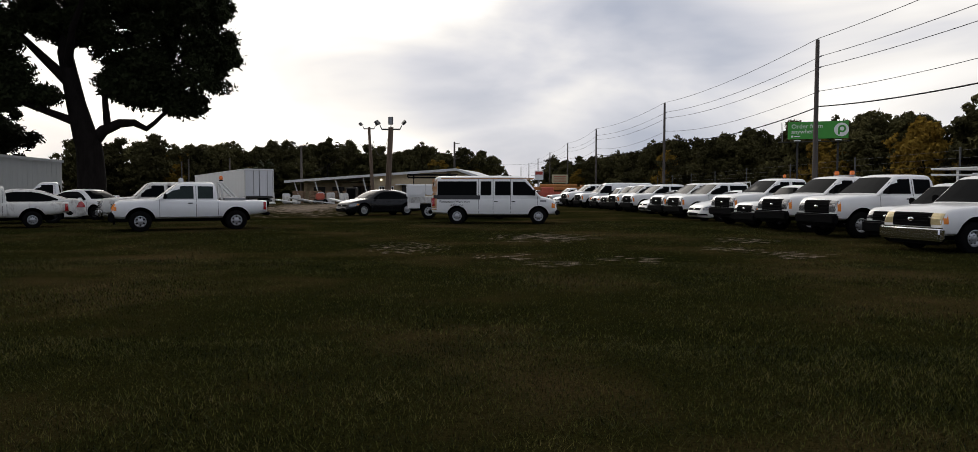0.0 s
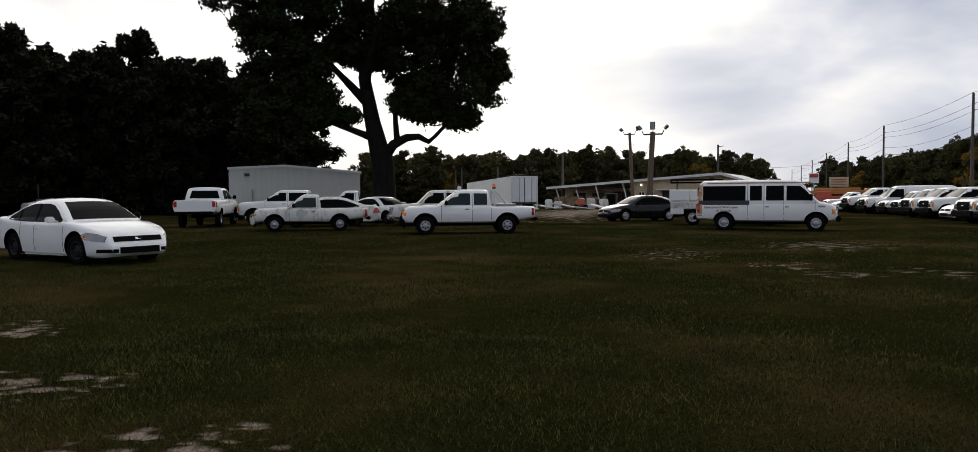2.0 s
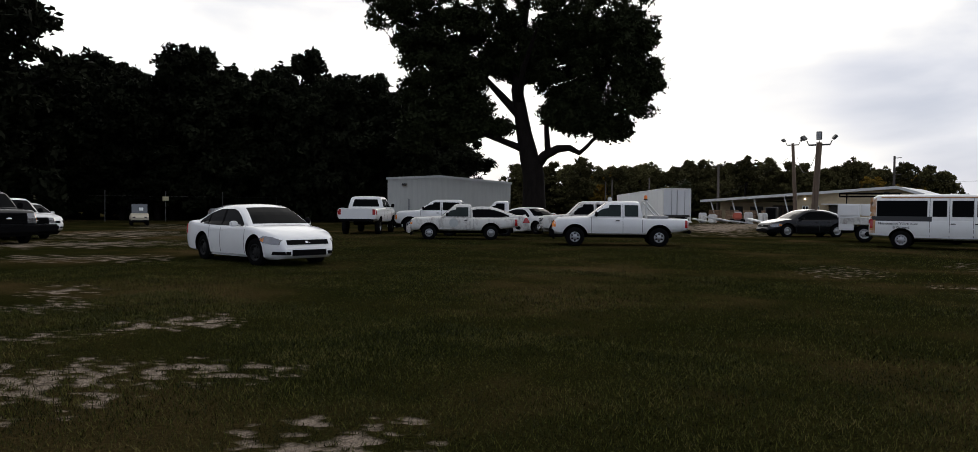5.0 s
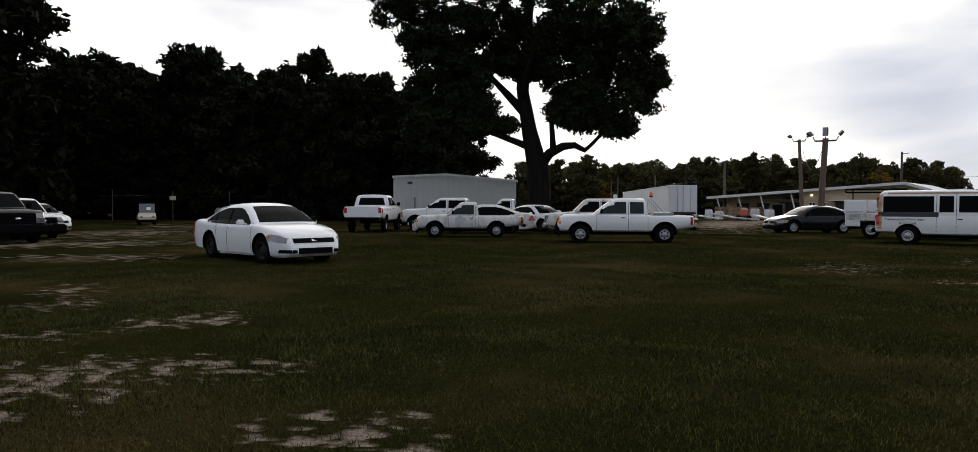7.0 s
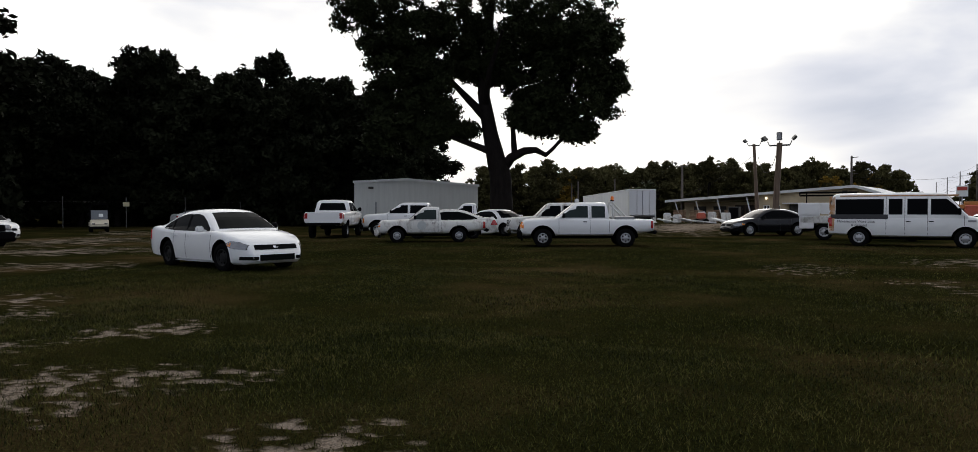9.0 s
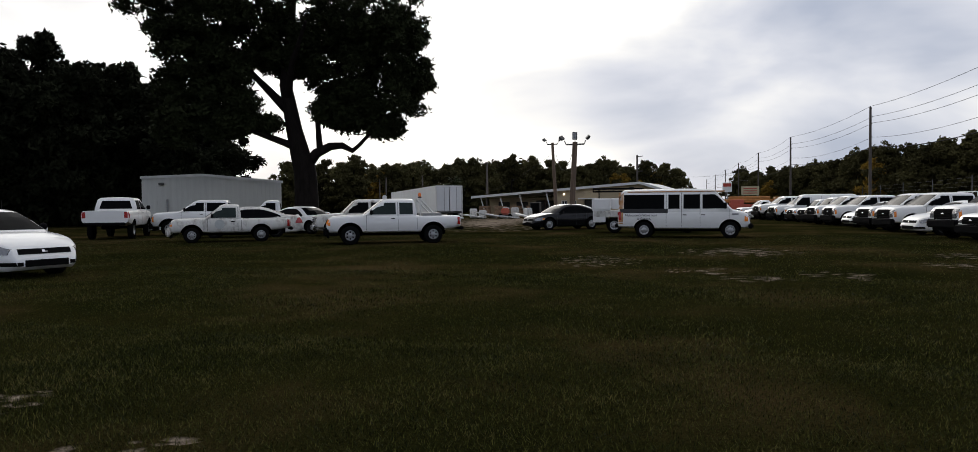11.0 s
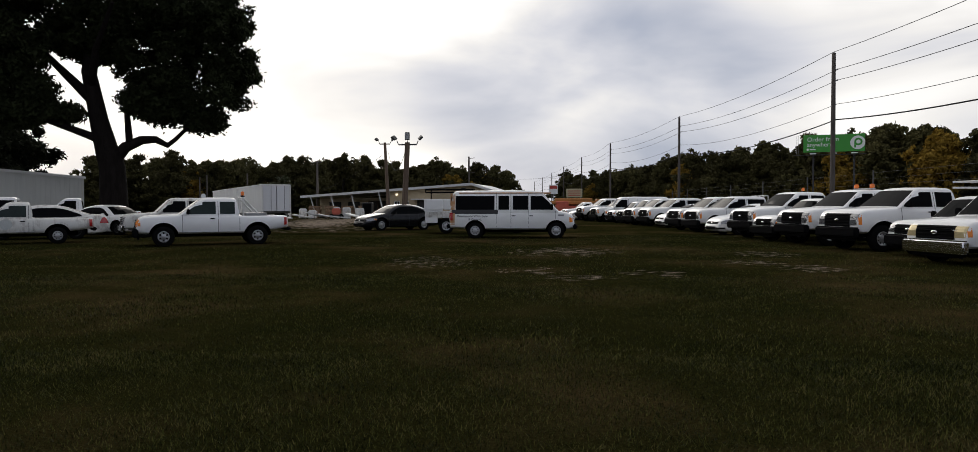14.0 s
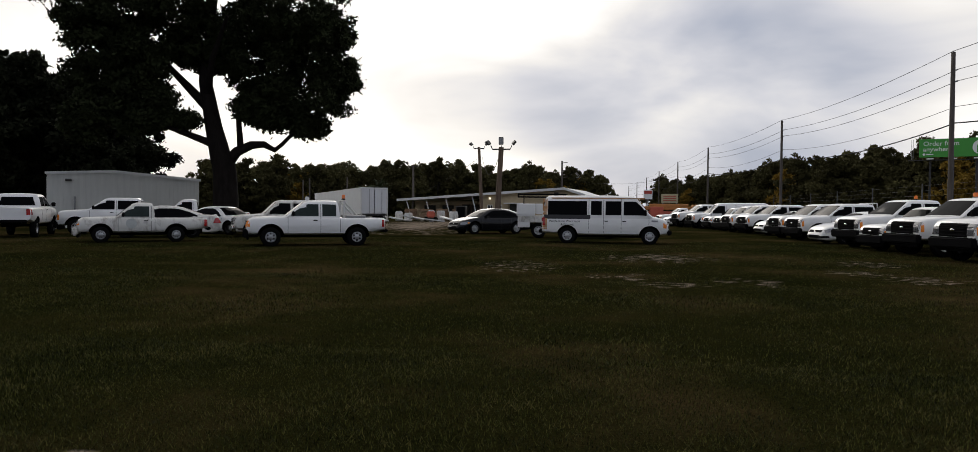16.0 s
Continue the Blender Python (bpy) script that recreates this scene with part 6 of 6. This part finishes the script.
for z in (8.95, 7.7, 6.6, 4.5):
    part("side_arm", rod_bm((0, 0, z - 0.1), (0.9, 0, z), 0.05, 6), POLE_GREY, far_pole)

LINE = [(21.3, 12.0, 11.3), (19.8, 50.4, 11.25), (17.7, 90.4, 11.83), (13.5, 128.5, 11.9), (11.2, 168.0, 12.0), (8.8, 207.0, 11.9), (6.5, 247.0, 11.9), (4.0, 290.0, 11.9), (1.0, 340.0, 11.9)]
for x, y, h in LINE:
    t = thing("utility_pole", pose(x, y, 0), "tall weathered wooden utility pole along the road", "utility pole", "utility poles")
    v, f = tube_points([(0, 0, -0.3), (0, 0, h * 0.5), (0, 0, h)], [0.17, 0.15, 0.12], 12)
    part("pole", mesh_from("pole", v, f, POLE_GREY, 50), POLE_GREY, t)
    for dz in (0.05, 1.15, 1.85):
        part("insulator", rod_bm((0, 0, h - dz), (0.28 if dz > 0.1 else 0.0, 0, h - dz + 0.12), 0.045, 6), METAL_GREY, t)
    for dz in (3.3, 4.3):
        part("bracket", rod_bm((0, 0, h - dz), (0.2, 0, h - dz), 0.04, 6), METAL_GREY, t)


def cable(name, a, b, sag, r, label, n=24):
    a, b = Vector(a), Vector(b)
    pts = []
    for i in range(n + 1):
        p = a.lerp(b, i / n)
        p.z -= sag * 4 * (i / n) * (1 - i / n)
        pts.append(p)
    v, f = tube_points(pts, [r] * (n + 1), 5)
    tagged(new(name, mesh_from(name, v, f, WIRE)), label, "cable", "overhead cables")


for (x0, y0, h0), (x1, y1, h1) in zip(LINE, LINE[1:]):
    for dz, r, sag in ((-0.08, 0.018, 0.5), (1.03, 0.018, 0.55), (1.73, 0.018, 0.6), (3.3, 0.016, 0.7), (4.3, 0.04, 0.8)):
        dx = 0.28 if 0 < dz < 2 else 0.2 if dz > 2 else 0.0
        cable("overhead_cable", (x0 + dx, y0, h0 - dz), (x1 + dx, y1, h1 - dz), sag, r, "dark overhead cable between utility poles")
cable("overhead_cable", (-8.5, 51.0, 4.9), (-14.0, 73.3, 6.6), 1.4, 0.018, "slack cable between the floodlight poles")
cable("overhead_cable", (-14.15, 73.3, 6.7), (-26.0, 90.8, 3.2), 0.4, 0.018, "thin cable down to the porch pole")
cable("overhead_cable", (-10.0, 119.2, 6.2), (11.2, 168.0, 9.0), 1.2, 0.02, "thin cable across the road end")


# ---- billboard across the road ----
def billboard():
    a, b = Vector((42.0, 117.9, 0)), Vector((49.93, 114.83, 0))
    d = b - a
    w, z0, z1 = d.length, 9.40, 12.03
    m = Matrix.Translation(a) @ Matrix.Rotation(math.atan2(d.y, d.x), 4, "Z")
    t = thing("billboard", m, "green roadside billboard with white lettering on steel posts", "billboard")
    part("panel", box_bm((w, 0.25, z1 - z0), (w / 2, 0.13, (z0 + z1) / 2), 0.02), SIGN_GREEN, t, "green printed panel")
    up = Matrix.Rotation(radians(90), 4, "X")
    text_part("Order from", 0.92, Matrix.Translation((0.5, -0.005, z1 - 0.98)) @ up, SIGN_WHITE, t, "lettering", "white lettering")
    text_part("anywhere", 0.92, Matrix.Translation((0.5, -0.005, z1 - 1.78)) @ up, SIGN_WHITE, t, "lettering", "white lettering")
    part("small_dot", cyl_bm(0.17, 0.02, Matrix.Translation((0.62, -0.005, z0 + 0.42)) @ up, 16), SIGN_WHITE, t)
    part("small_print", box_bm((0.85, 0.02, 0.14), (1.35, -0.005, z0 + 0.42), 0.0), SIGN_WHITE, t, "plain white bar")
    cx, cz = w - 0.98, (z0 + z1) / 2
    part("disc", cyl_bm(1.02, 0.03, Matrix.Translation((cx, -0.005, cz)) @ up, 40), SIGN_WHITE, t, "white round emblem")
    v, f = lathe([(0.30, -0.045), (0.56, -0.045), (0.56, -0.02), (0.30, -0.02), (0.30, -0.045)], 28)
    ring = mesh_from("emblem_ring", v, f, SIGN_GREEN)
    ring.transform(Matrix.Translation((cx + 0.08, 0, cz + 0.12)))
    part("emblem_ring", ring, SIGN_GREEN, t)
    part("emblem_stem", box_bm((0.26, 0.03, 0.95), (cx - 0.35, -0.035, cz - 0.28), 0.0), SIGN_GREEN, t)
    part("catwalk", box_bm((w + 1.6, 0.8, 0.08), (w / 2 - 0.6, -0.5, z0 - 0.45), 0.0), DARK_TRIM, t)
    for k in range(3):
        part("lamp", box_bm((0.9, 0.3, 0.16), (w * (k + 0.5) / 3, -1.0, z0 - 0.30), 0.04), SIGN_WHITE, t)
    for k in range(3):
        part("post", box_bm((0.28, 0.3, z1 - 0.2), (w * (k + 0.5) / 3, 0.45, (z1 - 0.2) / 2), 0.0), DARK_TRIM, t)
    for x in (-0.35, -0.15):
        part("side_rail", rod_bm((x - 0.6, 0.1, z0 - 0.4), (x - 0.6, 0.1, z1), 0.03, 6), METAL_GREY, t)


billboard()


# ---- fences ----
def fence(name, a, b, n, h, post_r, wires, label, group, extra=()):
    a, b = Vector(a), Vector(b)
    t = thing(name, Matrix(), label, "fence", group)
    for i in range(n + 1):
        p = a.lerp(b, i / n)
        part("post", rod_bm((p.x, p.y, 0), (p.x, p.y, h), post_r, 7), FENCE_WIRE, t)
    for z in wires:
        part("wire", rod_bm((a.x, a.y, z), (b.x, b.y, z), 0.005, 4), FENCE_WIRE, t)
    return t


fence("wire_fence", (20.5, 14.5, 0), (20.5, 109.5, 0), 9, 3.45, 0.045, (1.2, 2.6, 2.95, 3.3), "tall wire fence with slim grey posts behind the trucks", "wire fences")
fence("wire_fence", (-72, 14, 0), (-44, 62, 0), 12, 2.6, 0.035, (2.15,), "wire fence along the edge of the dark woods", "wire fences")
for k, q in enumerate((0.33, 0.5, 0.72)):
    x, y = -72 + 28 * q, 14 + 48 * q
    s_ = thing("fence_sign", pose(x + 0.1, y - 0.06, 0, 0, 0, 60), "small pale sign hung on the fence", "sign", "fence signs")
    part("plate", box_bm((0.5, 0.02, 0.35), (0, 0, 1.95), 0.01), SIGN_YELLOW, s_)

# ---- lift truck, signs and far things beyond the van ----
lift = thing("boom_lift", pose(3.9, 84.0, 0, 0, 0, 4), "orange folded boom lift on a red base", "boom lift")
part("boom", box_bm((6.6, 0.5, 0.38), (0.3, 0, 1.65), 0.05), ORANGE_STEEL, lift, "orange folded boom")
part("upper_boom", box_bm((4.2, 0.42, 0.30), (0.9, 0, 1.98), 0.05), ORANGE_STEEL, lift)
part("base", box_bm((2.8, 1.8, 0.7), (0, 0, 0.95), 0.08, None, None, 2), RED_STEEL, lift, "faded red base")
part("turret", box_bm((1.4, 1.2, 0.6), (-0.4, 0, 1.5), 0.06), RED_STEEL, lift)
part("basket", box_bm((0.9, 1.4, 0.9), (3.9, 0, 1.6), 0.04), ORANGE_STEEL, lift)
for x in (1.1, -1.1):
    for y in (0.85, -0.85):
        add_wheel(lift, x, y, 0.42, 0.24, 0.3, BLACK_RIM, "steel")
sgn = thing("road_sign", pose(3.6, 122, 0), "small red and white roadside sign on a post", "sign")
part("post", rod_bm((0, 0, 0), (0, 0, 4.6), 0.08, 8), METAL_GREY, sgn)
part("panel", box_bm((1.4, 0.15, 1.5), (0, -0.1, 3.9), 0.02), SIGN_WHITE, sgn)
part("print", box_bm((1.2, 0.03, 0.5), (0, -0.2, 4.25), 0.0), SIGN_RED, sgn, "faded red print")
sgn = thing("road_sign", pose(7.0, 122, 0), "pale yellow roadside sign board", "sign")
for x in (-1.3, 1.3):
    part("post", rod_bm((x * 0.8, 0, 0), (x * 0.8, 0, 3.9), 0.07, 8), METAL_GREY, sgn)
part("panel", box_bm((2.6, 0.15, 1.4), (0, -0.1, 3.3), 0.02), SIGN_YELLOW, sgn)
for k in range(3):
    part("print_bar", box_bm((2.0, 0.03, 0.12), (0, -0.2, 2.95 + 0.35 * k), 0.0), SIGN_RED, sgn, "plain red bar")
for x, y in ((-30.5, 69.0), (-25.6, 66.5), (-33.5, 74.0)):
    t = thing("yard_post", pose(x, y, 0), "thin bare post near the trailer", "post", "yard posts")
    part("shaft", rod_bm((0, 0, 0), (0, 0, 4.3), 0.07, 8), POLE_GREY, t)


def palm(x, y, h):
    rng_ = np.random.default_rng(int(abs(x) * 10))
    t = thing("palm_tree", pose(x, y, 0), "small dark palm beside the building", "tree", "palms")
    v, f = tube_points([(0, 0, -0.2), (0.05, 0, h * 0.5), (0, 0, h)], [0.2, 0.16, 0.14], 9)
    part("trunk", mesh_from("trunk", v, f, BARK, 50), BARK, t)
    V, F = [], []
    for k in range(26):
        a = rng_.uniform(0, 2 * math.pi)
        e = rng_.uniform(-0.5, 1.1)
        ln = rng_.uniform(1.4, 2.0)
        base = Vector((0, 0, h))
        for s_ in range(7):
            q = s_ / 6
            p = base + Vector((math.cos(a) * math.cos(e), math.sin(a) * math.cos(e), math.sin(e))) * ln * q - Vector((0, 0, 0.7 * q * q))
            side = Vector((-math.sin(a), math.cos(a), -0.25))
            for sg in (1, -1):
                i = len(V)
                V += [tuple(p), tuple(p + side * sg * 0.45 * (1 - 0.5 * q) + Vector((0.1 * math.cos(a), 0.1 * math.sin(a), -0.12))), tuple(p + Vector((math.cos(a), math.sin(a), 0)) * 0.16)]
                F.append((i, i + 1, i + 2))
    part("crown", mesh_from("crown", V, F, LEAF_PALM), LEAF_PALM, t)


palm(-31.5, 92.0, 4.2)
palm(-33.8, 93.5, 3.6)
